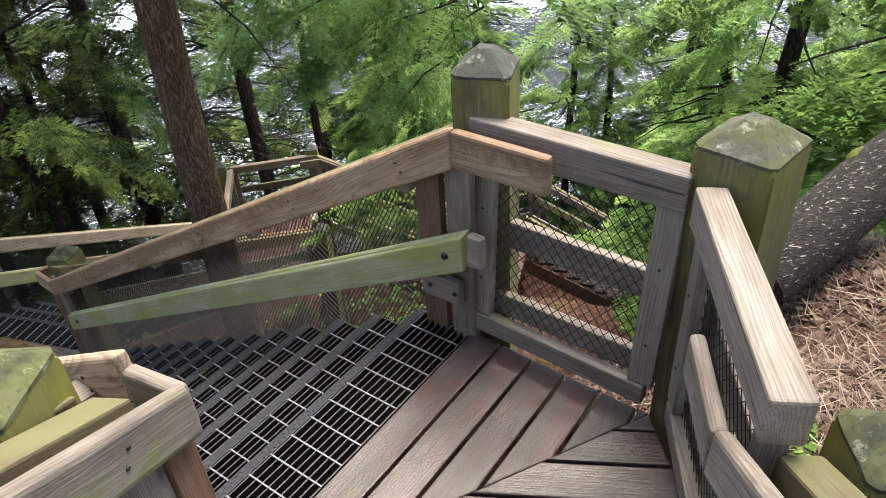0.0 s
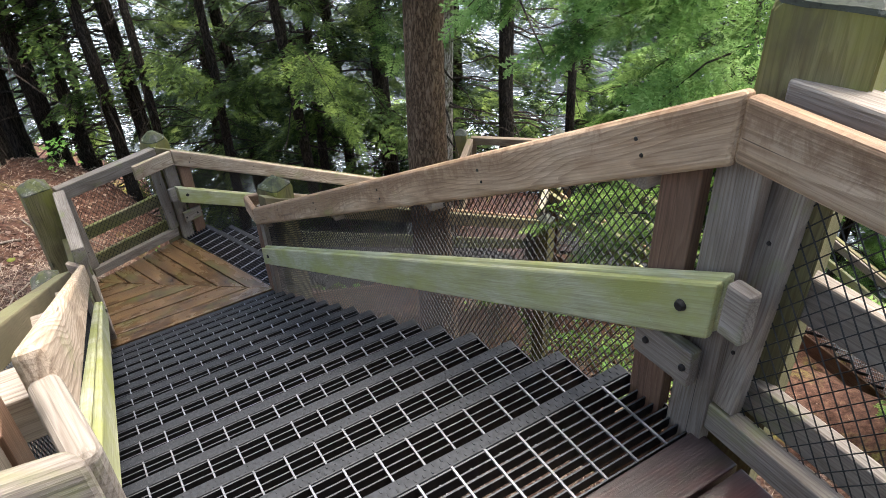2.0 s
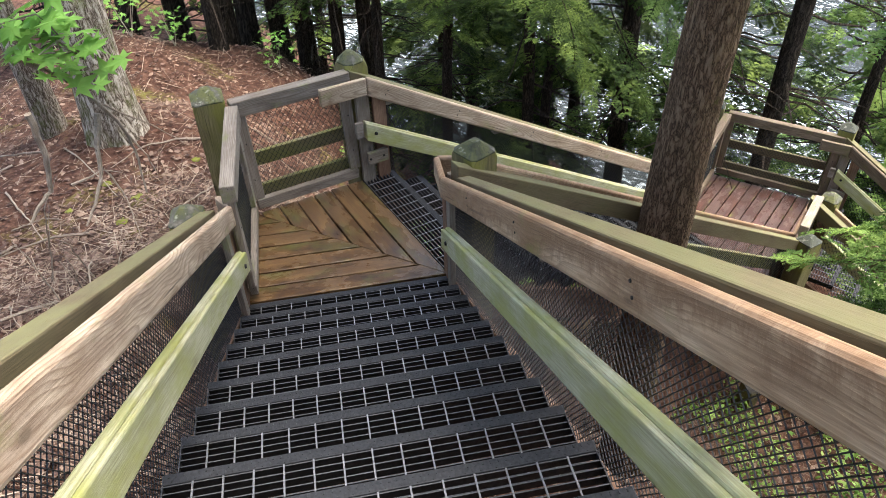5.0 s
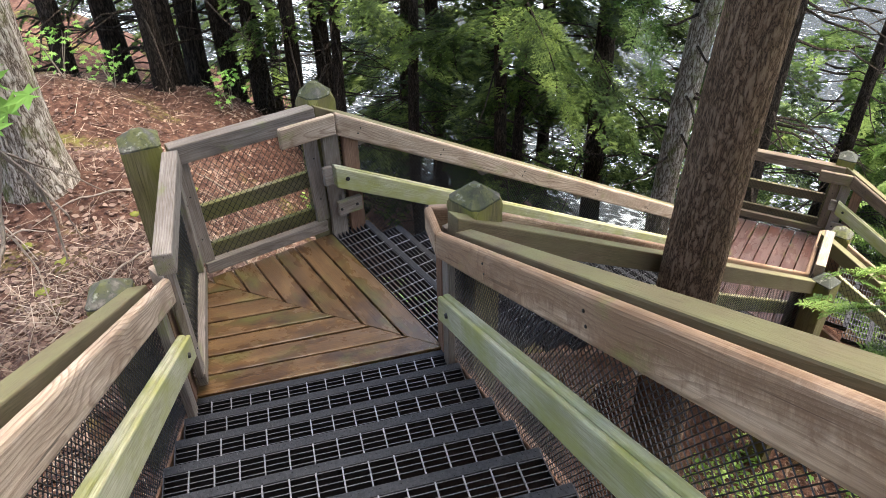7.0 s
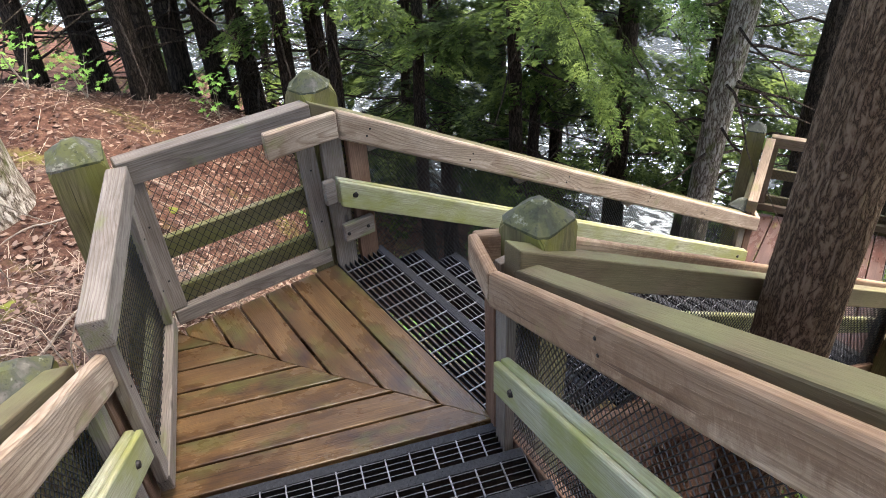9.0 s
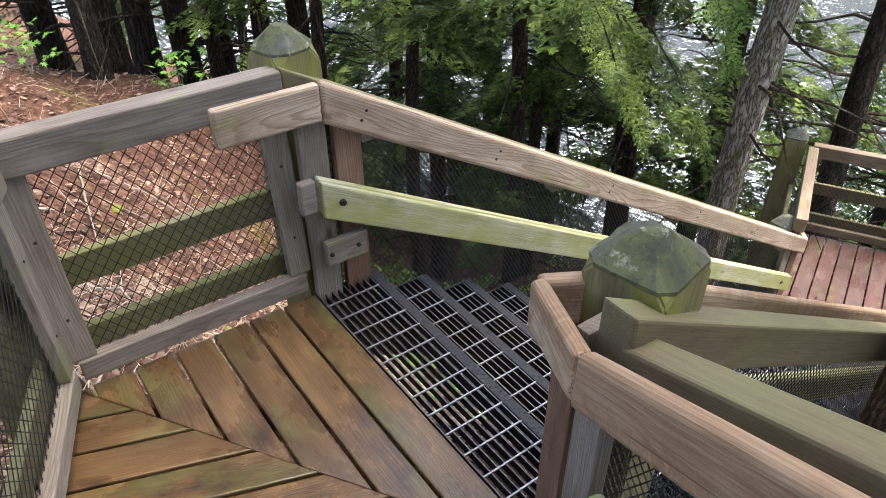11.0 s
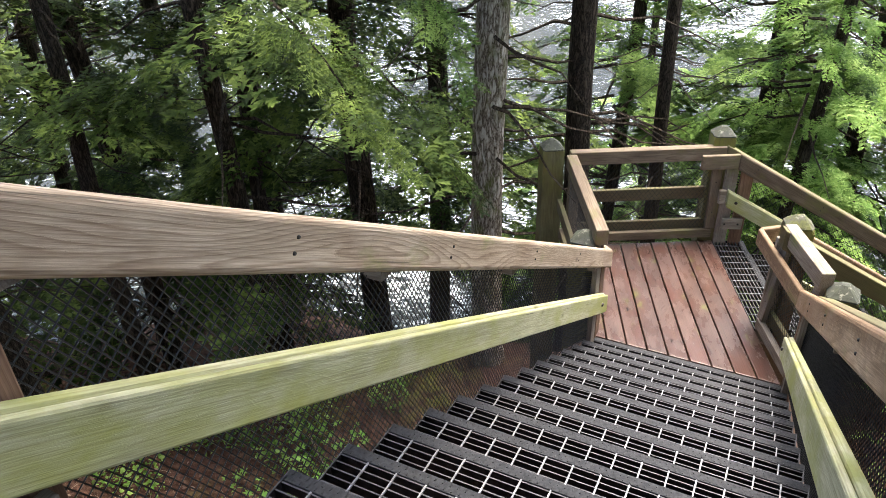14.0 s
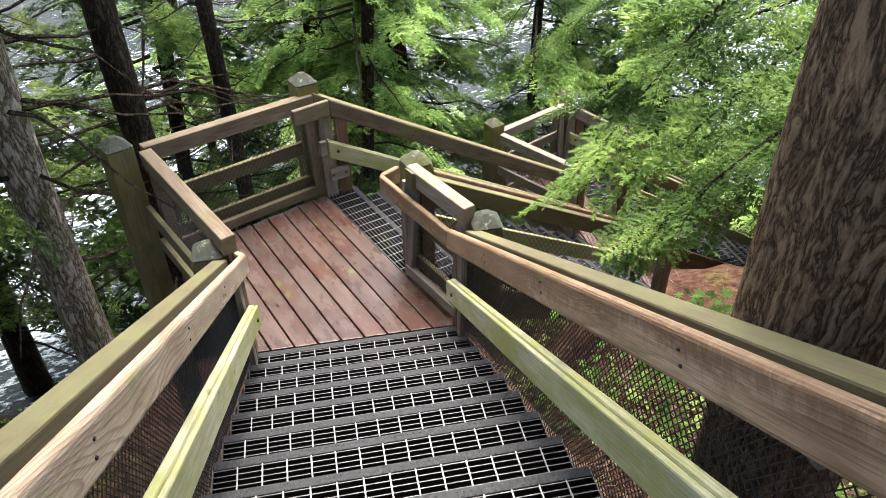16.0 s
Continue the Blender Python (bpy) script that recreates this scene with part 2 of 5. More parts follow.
def bark(name, dark, base, light, moss=0.0, cell=24.0):
    """Long scaly plates between dark furrows."""
    m, nt, b = material(name)
    warp = node(nt, "ShaderNodeTexNoise", Scale=16.0, Detail=4.0)
    nt.links.new(coords(nt, (1.0, 1.0, 0.35)), warp.inputs["Vector"])
    push = nt.nodes.new("ShaderNodeVectorMath")
    push.operation = "MULTIPLY_ADD"
    push.inputs[1].default_value = (0.06, 0.06, 0.05)
    nt.links.new(warp.outputs["Color"], push.inputs[0])
    nt.links.new(coords(nt, (1.0, 1.0, 0.24)), push.inputs[2])
    ridge = noise_tex(nt, push.outputs[0], cell, 4, 0.6)
    flakes = noise_tex(nt, coords(nt, (1.0, 1.0, 0.45)), 75, 5, 0.7, 0.4)
    tone = noise_tex(nt, coords(nt, (1.0, 1.0, 0.5)), 3.0, 4, 0.6)
    away = nt.nodes.new("ShaderNodeMath")
    away.operation = "ABSOLUTE"
    nt.links.new(math_node(nt, "SUBTRACT", ridge, 0.5), away.inputs[0])
    plate = ramp(nt, away.outputs[0], [(0.0, (0.1,) * 3), (0.03, (0.5,) * 3), (0.14, (1, 1, 1))])
    h = mix(nt, 0.5, plate, flakes)
    col = ramp(nt, h, [(0.2, scaled(dark, 0.5)), (0.4, dark), (0.56, base), (0.76, light)])
    col = mix(nt, 0.7, col, ramp(nt, tone, [(0.3, (0.65, 0.63, 0.6)), (0.7, (1.25, 1.23, 1.2))]), "MULTIPLY")
    if moss:
        g = noise_tex(nt, coords(nt, (1, 1, 0.6)), 5, 5, 0.7)
        col = mix(nt, ramp(nt, g, [(0.64 - 0.2 * moss, (0, 0, 0)), (0.76 - 0.1 * moss, (0.85,) * 3)]), col, (0.11, 0.13, 0.025))
    nt.links.new(col, b.inputs["Base Color"])
    b.inputs["Roughness"].default_value = 0.9
    b.inputs["Specular IOR Level"].default_value = 0.15
    bump(nt, b, h, 1.0, 0.03)
    return m


BARK = bark("brown_hemlock_bark", (0.085, 0.055, 0.038), (0.175, 0.112, 0.074), (0.28, 0.195, 0.136), moss=0.04, cell=34.0)
PALEBARK = bark("pale_mossy_bark", (0.12, 0.092, 0.07), (0.33, 0.28, 0.235), (0.58, 0.53, 0.47), moss=0.6)
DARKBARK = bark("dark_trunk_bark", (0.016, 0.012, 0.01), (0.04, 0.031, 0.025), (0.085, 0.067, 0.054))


def leaf(name, a, b_, c, trans=0.35, single=0.25, clump=2.2):
    m, nt, b = material(name)
    g = nt.nodes.new("ShaderNodeNewGeometry")
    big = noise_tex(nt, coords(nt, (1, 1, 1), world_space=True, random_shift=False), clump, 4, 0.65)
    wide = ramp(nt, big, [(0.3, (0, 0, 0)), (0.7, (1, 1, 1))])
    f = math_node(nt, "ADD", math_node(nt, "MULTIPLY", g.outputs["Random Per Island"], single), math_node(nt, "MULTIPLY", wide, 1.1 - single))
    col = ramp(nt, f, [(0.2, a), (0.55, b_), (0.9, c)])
    nt.links.new(col, b.inputs["Base Color"])
    b.inputs["Roughness"].default_value = 0.65
    b.inputs["Specular IOR Level"].default_value = 0.2
    t = nt.nodes.new("ShaderNodeBsdfTranslucent")
    nt.links.new(col, t.inputs[0])
    mx = nt.nodes.new("ShaderNodeMixShader")
    mx.inputs[0].default_value = trans
    nt.links.new(b.outputs[0], mx.inputs[1])
    nt.links.new(t.outputs[0], mx.inputs[2])
    nt.links.new(mx.outputs[0], nt.nodes["Material Output"].inputs[0])
    return m


# Noise clumps put shaded gaps and highlights into the four conifer foliage colours.
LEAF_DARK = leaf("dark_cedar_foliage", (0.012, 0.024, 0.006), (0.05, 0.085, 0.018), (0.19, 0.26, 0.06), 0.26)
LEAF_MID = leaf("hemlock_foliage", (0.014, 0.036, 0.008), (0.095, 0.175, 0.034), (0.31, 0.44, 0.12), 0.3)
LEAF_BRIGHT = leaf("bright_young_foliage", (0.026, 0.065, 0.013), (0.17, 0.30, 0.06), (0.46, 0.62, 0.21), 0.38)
# Brighter copy of LEAF_BRIGHT, lifting near boughs out of the canopy's shade.
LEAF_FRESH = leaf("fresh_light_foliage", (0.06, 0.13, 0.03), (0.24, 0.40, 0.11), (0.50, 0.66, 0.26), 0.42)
LEAF_MAPLE = leaf("maple_foliage", (0.08, 0.19, 0.035), (0.15, 0.33, 0.06), (0.24, 0.44, 0.11), 0.45, single=0.7)
LITTER = leaf("fallen_leaf", (0.042, 0.021, 0.017), (0.115, 0.066, 0.053), (0.29, 0.20, 0.157), 0.1, single=0.7)
MOSS = leaf("bright_moss", (0.04, 0.05, 0.008), (0.09, 0.105, 0.016), (0.16, 0.17, 0.03), 0.1, single=0.7)
NEEDLES = leaf("dry_twig", (0.06, 0.036, 0.028), (0.20, 0.135, 0.102), (0.43, 0.35, 0.28), 0.0, single=0.7)


def ground_material():
    m, nt, b = material("forest_floor")
    v = coords(nt, (1, 1, 1), world_space=True, random_shift=False)
    n1, n2, n3 = noise_tex(nt, v, 0.7, 5, 0.65), noise_tex(nt, v, 9, 6, 0.7), noise_tex(nt, v, 55, 4, 0.7)
    col = ramp(nt, n2, [(0.28, (0.022, 0.011, 0.008)), (0.45, (0.075, 0.036, 0.027)), (0.6, (0.145, 0.078, 0.056)), (0.75, (0.26, 0.165, 0.12))])
    col = mix(nt, 0.6, col, ramp(nt, n3, [(0.3, (0.25, 0.2, 0.18)), (0.62, (1, 1, 1))]), "MULTIPLY")
    g = ramp(nt, n1, [(0.56, (0, 0, 0)), (0.66, (0.75,) * 3)])
    g = mix(nt, 1.0, g, ramp(nt, n2, [(0.42, (0, 0, 0)), (0.6, (1, 1, 1))]), "MULTIPLY")
    col = mix(nt, g, col, mix(nt, n3, (0.07, 0.10, 0.012), (0.20, 0.22, 0.03)))
    nt.links.new(col, b.inputs["Base Color"])
    b.inputs["Roughness"].default_value = 0.95
    b.inputs["Specular IOR Level"].default_value = 0.15
    bump(nt, b, mix(nt, 0.5, n2, n3), 0.8, 0.04)
    return m


GROUND = ground_material()


def water_material():
    m, nt, b = material("rippled_river_water")
    v = coords(nt, (1.0, 1.8, 1.0), world_space=True, random_shift=False)
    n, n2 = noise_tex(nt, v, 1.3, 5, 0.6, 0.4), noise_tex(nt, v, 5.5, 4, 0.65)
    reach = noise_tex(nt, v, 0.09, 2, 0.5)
    # Painted pale specks stand in for sky glints on the ripples.
    glints = math_node(nt, "ADD", math_node(nt, "MULTIPLY", n2, 0.6), math_node(nt, "ADD", math_node(nt, "MULTIPLY", n, 0.3), math_node(nt, "MULTIPLY", reach, 0.35)))
    f = ramp(nt, glints, [(0.645, (0, 0, 0)), (0.7, (0.9,) * 3)])
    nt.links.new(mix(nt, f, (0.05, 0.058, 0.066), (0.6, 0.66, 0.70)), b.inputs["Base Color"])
    nt.links.new(ramp(nt, f, [(0.0, (0.06,) * 3), (1.0, (0.7,) * 3)]), b.inputs["Roughness"])
    b.inputs["IOR"].default_value = 1.33
    bump(nt, b, mix(nt, 0.45, n, n2), 1.0, 0.4)
    return m


WATER = water_material()


def flecked_log_material():
    m, nt, b = material("dark_flecked_log")
    v = coords(nt, (1, 1, 1), random_shift=False)
    n = noise_tex(nt, v, 14, 6, 0.7)
    f = noise_tex(nt, coords(nt, (0.5, 1.6, 2.0), random_shift=False), 42, 4, 0.6, 0.6)
    col = ramp(nt, n, [(0.3, (0.008, 0.006, 0.005)), (0.55, (0.022, 0.016, 0.013)), (0.75, (0.05, 0.037, 0.03))])
    col = mix(nt, ramp(nt, f, [(0.62, (0, 0, 0)), (0.64, (0.9,) * 3)]), col, (0.42, 0.38, 0.34))
    nt.links.new(col, b.inputs["Base Color"])
    b.inputs["Roughness"].default_value = 0.9
    bump(nt, b, mix(nt, 0.5, n, f), 1.0, 0.03)
    return m


FLECKED = flecked_log_material()


# ---- building blocks ----
def bm_box(bm, x0, x1, y0, y1, z0, z1, bevel=0.0):
    vs = [bm.verts.new((x, y, z)) for x in (x0, x1) for y in (y0, y1) for z in (z0, z1)]
    for f in ((0, 1, 3, 2), (4, 6, 7, 5), (0, 4, 5, 1), (2, 3, 7, 6), (0, 2, 6, 4), (1, 5, 7, 3)):
        bm.faces.new([vs[i] for i in f])
    if bevel:
        bmesh.ops.bevel(bm, geom=list({e for v in vs for e in v.link_edges}), offset=bevel, segments=3 if bevel >= 0.015 else 2, affect="EDGES", profile=0.5)


def mesh_from(name, bm, mat, smooth=False):
    me = bpy.data.meshes.new(name)
    bm.normal_update()
    bm.to_mesh(me)
    bm.free()
    me.materials.append(mat)
    if smooth:
        for p in me.polygons:
            p.use_smooth = True
    return me


def mesh_arrays(name, verts, faces, mat):
    me = bpy.data.meshes.new(name)
    me.from_pydata(verts, [], faces)
    me.materials.append(mat)
    return me


def empty(name, at, label, category, group="", kind=""):
    ob = new(name)
    ob.empty_display_size = 0.1
    ob.matrix_world = at if isinstance(at, Matrix) else Matrix.Translation(at)
    bpy.context.view_layer.update()
    return tagged(ob, label, category, group, kind)


def child(name, me, parent, m, label=""):
    """A mesh as a part of a thing, at the world pose m."""
    ob = new(name, me)
    ob.parent = parent
    up = parent.matrix_basis if parent.parent is None else parent.parent.matrix_basis @ parent.matrix_basis
    ob.matrix_basis = up.inverted() @ m
    return tagged(ob, label)


def board(name, parent, a, b, thick, tall, mat, label="", bevel=0.006, plumb=True, wobble=0.0):
    """A board from a to b (middle of its section), its length along local x, its broad face upright."""
    a, b = Vector(a), Vector(b)
    d = b - a
    n = d.length
    x = d.normalized()
    side = Vector((-x.y, x.x, 0))
    side = side.normalized() if side.length > 1e-4 else Vector((0, 1, 0))
    up = x.cross(side)
    tan = x.z / max(1e-6, math.hypot(x.x, x.y)) if plumb and math.hypot(x.x, x.y) > 0.2 else 0.0
    bm = bmesh.new()
    bm_box(bm, -n / 2, n / 2, -thick / 2, thick / 2, -tall / 2, tall / 2, bevel)
    for v in bm.verts:
        v.co.x += v.co.z * tan
        if wobble:
            v.co += wobble * noise.noise_vector(Vector((v.co.x * 3, v.co.y * 9, v.co.z * 9)) + a)
    m = Matrix((x, side, up)).transposed().to_4x4()
    m.translation = (a + b) / 2
    return child(name, mesh_from(name, bm, mat), parent, m, label)


def wire_mesh(name, o, ex, ez, nx, nz, cell, mat, thick=0.0016):
    """Zigzag wires woven into diamonds, over nx by nz cells from o along ex and ez (vectors of unit cell directions)."""
    verts, faces = [], []
    o, ex, ez = (np.array(v, float) for v in (o, ex, ez))
    out = np.cross(ex, ez)
    out /= np.linalg.norm(out)
    for i in range(nx):
        for k in range(nz + 1):
            p = o + ex * cell * (i + (0.5 if k % 2 else 0.0)) + ez * cell * k * 0.62
            q = [o + ex * cell * (i + (0.0 if k % 2 else 0.5)) + ez * cell * (k + 1) * 0.62] if k < nz else []
            if k < nz:
                q.append(o + ex * cell * (i + (1.0 if k % 2 else -0.5)) + ez * cell * (k + 1) * 0.62)
            for e in q:
                d = (e - p) / np.linalg.norm(e - p)
                s = np.cross(d, out) * thick
                w = out * thick
                b = len(verts)
                for c in (p, e):
                    verts += [tuple(c + s), tuple(c - 0.5 * s + 0.87 * w), tuple(c - 0.5 * s - 0.87 * w)]
                faces += [(b, b + 1, b + 4, b + 3), (b + 1, b + 2, b + 5, b + 4), (b + 2, b, b + 3, b + 5)]
    return mesh_arrays(name, verts, faces, mat)


# ---- plan of the stairs ----
W, RISE, RUN, FIRST, RAILH = 1.407, 0.1505, 0.264, 0.288, 0.915
SLOPE = RISE / RUN


def heading(deg):
    return Vector((-math.sin(radians(deg)), math.cos(radians(deg))))


def left(u):
    return Vector((-u.y, u.x))


def flat(p, z):
    return Vector((p[0], p[1], z))


U0, U1, U2, U3, U4 = heading(-8), heading(52.5), heading(-17.9), heading(-86), heading(-104)
N, N3 = 15, 11
LEN, LEN3 = FIRST + RUN * N + 0.01, FIRST + RUN * N3 + 0.01
ZA, ZB, ZC, ZD = 0.0, -RISE * N, -2 * RISE * N, -2 * RISE * N - RISE * N3
A_FAR = Vector((0.31, 2.389))
A_IN = A_FAR + W * left(U1)
A0_L = A_IN + Vector((0.10, -0.02))
A0_R = A0_L - W * left(U0)
A_COR = Vector((0.905, 1.885))
B_IN = A_FAR + LEN * U1
B_L = A_IN + LEN * U1
B_FAR = B_IN + W * left(U2)
B_COR = Vector((-4.70, 4.54))
C_R = B_IN + LEN * U2
C_L = B_FAR + LEN * U2
C_IN = Vector((-1.83, 9.70))
C_FAR = C_IN + W * left(U3)
C_COR = Vector((-3.32, 10.84))
D_R = C_IN + LEN3 * U3
D_L = C_FAR + LEN3 * U3
D_COR = Vector((0.97, 12.50))
D_FAR = Vector((2.15, 12.75))
D_IN = D_FAR - W * left(U4)

# ---- steel stair flights ----
def tread_meshes(depth):
    """Bearing bars with end plates, the crossing rods, and the nosing; local x along the walk, y to the left over the width."""
    bm = bmesh.new()
    n = 9
    for i in range(n):
        x = -depth + 0.004 + (depth - 0.05) * i / (n - 1)
        bm_box(bm, x - 0.0025, x + 0.0025, 0.0, W, -0.038, -0.004)
    for y in (0.0, W - 0.005):
        bm_box(bm, -depth, -0.002, y, y + 0.005, -0.06, -0.001)
    split = len(bm.faces)
    k = 14
    for i in range(1, k):
        y = W * i / k
        bm_box(bm, -depth + 0.002, -0.04, y - 0.003, y + 0.003, -0.008, -0.001)
    bm.faces.ensure_lookup_table()
    bm.normal_update()
    # Upward bar faces take the paler steel that stands in for caught light.
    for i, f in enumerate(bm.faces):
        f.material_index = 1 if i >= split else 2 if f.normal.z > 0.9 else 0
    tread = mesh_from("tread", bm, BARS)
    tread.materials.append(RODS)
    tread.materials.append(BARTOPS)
    bm = bmesh.new()
    bm_box(bm, -0.042, 0.0, 0.002, W - 0.002, -0.034, 0.0, 0.003)
    for i in range(56):
        y = 0.02 + (W - 0.04) * i / 55
        for x in (-0.031, -0.012):
            bm_box(bm, x - 0.005, x + 0.005, y - 0.002 + 0.012 * (x < -0.02), y + 0.002 + 0.012 * (x < -0.02), 0.0, 0.0022)
    return tread, mesh_from("nosing", bm, NOSE)


TREAD0, TREAD = tread_meshes(FIRST), tread_meshes(RUN + 0.012)


def frame_matrix(o, u, z):
    l = left(u)
    return Matrix(((u.x, l.x, 0, o[0]), (u.y, l.y, 0, o[1]), (0, 0, 1, z), (0, 0, 0, 1)))


def stair_flight(right_top, u, z, count, label):
    fl = empty("stair_flight", flat(right_top, z), label, "stairs", "steel stair flights")
    for i in range(count + 1):
        s = FIRST + RUN * i
        m = frame_matrix(Vector(right_top) + s * u, u, z - RISE * i - 0.002)
        grate, nose = TREAD if i else TREAD0
        t = child("tread", grate, fl, m)
        new("nosing", nose).parent = t
    for off in (-0.035, W + 0.035):
        a = flat(Vector(right_top) + off * left(u) + 0.02 * u, z - 0.24)
        b = flat(Vector(right_top) + off * left(u) + (FIRST + RUN * count) * u, z - 0.24 - RISE * (count - 0.3))
        board("stringer", fl, a, b, 0.045, 0.28, REDWOOD, "dark wooden stringer")
    return fl


stair_flight(A_FAR, U1, ZA, N, "wet dark steel grating stair flight between wooden landings")
stair_flight(B_IN, U2, ZB, N, "wet dark steel grating stair flight descending beside a big tree")
stair_flight(C_IN, U3, ZC, N3, "dark steel grating stair flight partly hidden by branches")
stair_flight(D_IN, U4, ZD, N3, "lower steel grating stair flight seen through foliage")
stair_flight(A0_R - (FIRST + RUN * 6) * U0, U0, ZA + RISE * 6, 6, "upper steel grating stair flight arriving at the first landing")


# ---- landings ----
def clip_poly(poly, p, n):
    """The part of a plan polygon on the side of the line through p to which n points."""
    out = []
    for i, a in enumerate(poly):
        b = poly[(i + 1) % len(poly)]
        da, db = (a - p).dot(n), (b - p).dot(n)
        if da >= 0:
            out.append(a)
        if (da > 0) != (db > 0) and abs(da - db) > 1e-9:
            out.append(a + (b - a) * (da / (da - db)))
    return out


def plank(parent, poly, z, thick, mat, along):
    if len(poly) < 3:
        return
    c = sum(poly, Vector((0, 0))) / len(poly)
    d = Matrix(((along.x, -along.y), (along.y, along.x)))
    loc = [d.transposed() @ (q - c) for q in poly]
    bm = bmesh.new()
    f = bm.faces.new([bm.verts.new((q.x, q.y, -thick)) for q in loc])
    r = bmesh.ops.extrude_face_region(bm, geom=[f])
    for v in r["geom"]:
        if isinstance(v, bmesh.types.BMVert):
            v.co.z = 0
    bmesh.ops.recalc_face_normals(bm, faces=bm.faces)
    top = [e for e in bm.edges if all(v.co.z == 0 for v in e.verts)]
    bmesh.ops.bevel(bm, geom=top, offset=0.006, segments=2, affect="EDGES", profile=0.5)
    ang = math.atan2(along.y, along.x)
    child("plank", mesh_from("plank", bm, mat), parent, pose(c.x, c.y, z + random.uniform(-0.002, 0.002), 0, 0, math.degrees(ang)))


def planks(parent, poly, z, start, along, inward, width, gap, count, mat):
    for i in range(count):
        p = start + inward * (width + gap) * i
        strip = clip_poly(clip_poly(poly, p + inward * gap, inward), p + inward * (width + gap), -inward)
        plank(parent, strip, z, 0.04, mat, along)


def inward_of(a, b, q):
    d = (b - a).normalized()
    n = Vector((-d.y, d.x))
    return d, n if (q - a).dot(n) > 0 else -n


def landing(inner, e1, e2, corner, z, mat, label, mitre=True, rest=()):
    """Deck boards laid along the edge inner-e1 and along the edge inner-e2, meeting in a mitre from inner to corner."""
    ob = empty("landing_deck", flat(inner, z), label, "deck", "wooden landings", "structure")
    if mitre:
        for e in (e1, e2):
            poly = [inner, e, corner]
            along, inn = inward_of(inner, e, corner)
            planks(ob, poly, z, inner - inn * 0.005, along, inn, 0.136, 0.011, 12, mat)
    else:
        poly = [Vector(p) for p in rest]
        along, inn = inward_of(inner, e1, corner)
        planks(ob, poly, z, inner - inn * 0.005, along, inn, 0.136, 0.011, 14, mat)
    # joists under the boards
    for a, b in ((inner, corner), (e1, e2), (inner + (e1 - inner) * 0.5, corner), (inner + (e2 - inner) * 0.5, corner)):
        d = (b - a).normalized() * 0.05
        board("joist", ob, flat(a + d, z - 0.14), flat(b - d, z - 0.14), 0.045, 0.18, REDWOOD)
    return ob


landing(A_IN, A_FAR, A0_R, A_COR, ZA, DECK_A, "wet grey-brown mitred plank landing with red-stained boards")
landing(B_IN, B_FAR, B_L, B_COR, ZB, DECK_B, "wet amber-brown mitred plank landing with green edges")
landing(C_IN, C_FAR, C_L, C_COR, ZC, DECK_C, "wet reddish plank landing with straight boards", False, (C_R, C_IN, C_FAR, C_COR, C_L))
landing(D_IN, D_FAR, D_L, D_COR, ZD, DECK_C, "small distant plank landing among branches", False, (D_IN, D_FAR, D_COR, D_L, D_R))


# ---- posts ----
UPRIGHT = Matrix.Rotation(radians(90), 4, "Y")


def post_mesh(size, tall, cap, cut):
    """A square shaft whose corners are cut to a point below the roof-shaped top."""
    bm = bmesh.new()
    s = size / 2
    sq = ((-s, -s), (s, -s), (s, s), (-s, s))
    base = [bm.verts.new((x, y, 0)) for x, y in sq]
    corner = [bm.verts.new((x, y, tall - cap - 1.3 * cut)) for x, y in sq]
    ahead, back = [], []
    for i, (x, y) in enumerate(sq):
        for store, (x2, y2) in ((ahead, sq[(i + 1) % 4]), (back, sq[i - 1])):
            d = Vector((x2 - x, y2 - y)).normalized() * cut
            store.append(bm.verts.new((x + d.x, y + d.y, tall - cap)))
    top = [bm.verts.new((x * 0.25, y * 0.25, tall - 0.004)) for x, y in sq]
    for i in range(4):
        j = (i + 1) % 4
        bm.faces.new((base[i], base[j], corner[j], back[j], ahead[i], corner[i]))
        bm.faces.new((corner[i], ahead[i], back[i]))
        bm.faces.new((ahead[i], back[j], top[j], top[i]))
        bm.faces.new((back[i], ahead[i], top[i]))
    bm.faces.new(top)
    bm.faces.new(base[::-1])
    bmesh.ops.bevel(bm, geom=list(bm.edges), offset=0.006, segments=2, affect="EDGES")
    me = mesh_from("post", bm, POSTWOOD)
    me.transform(Matrix.Translation((-tall, 0, 0)) @ UPRIGHT)
    return me


def post_cap_mesh(size, cap, cut):
    """The worn roof-shaped top of a post, a thin weathered shell."""
    bm = bmesh.new()
    s = size / 2 + 0.002
    sq = ((-s, -s), (s, -s), (s, s), (-s, s))
    eave = []
    for i, (x, y) in enumerate(sq):
        for x2, y2 in (sq[i - 1], sq[(i + 1) % 4]):
            d = Vector((x2 - x, y2 - y)).normalized() * cut
            eave.append((x + d.x, y + d.y))
    low = [bm.verts.new((x, y, -0.008)) for x, y in eave]
    mid = [bm.verts.new((x, y, 0.003)) for x, y in eave]
    top = [bm.verts.new((x * 0.25, y * 0.25, cap + 0.004)) for x, y in eave]
    for a, b in ((low, mid), (mid, top)):
        for i in range(8):
            bm.faces.new((a[i], a[(i + 1) % 8], b[(i + 1) % 8], b[i]))
    bm.faces.new(top)
    bm.faces.new(low[::-1])
    bmesh.ops.subdivide_edges(bm, edges=list(bm.edges), cuts=3, use_grid_fill=True)
    for v in bm.verts:
        v.co += 0.004 * noise.noise_vector(v.co * 30)
    return mesh_from("cap", bm, POSTTOP)


POST_MESHES = {}


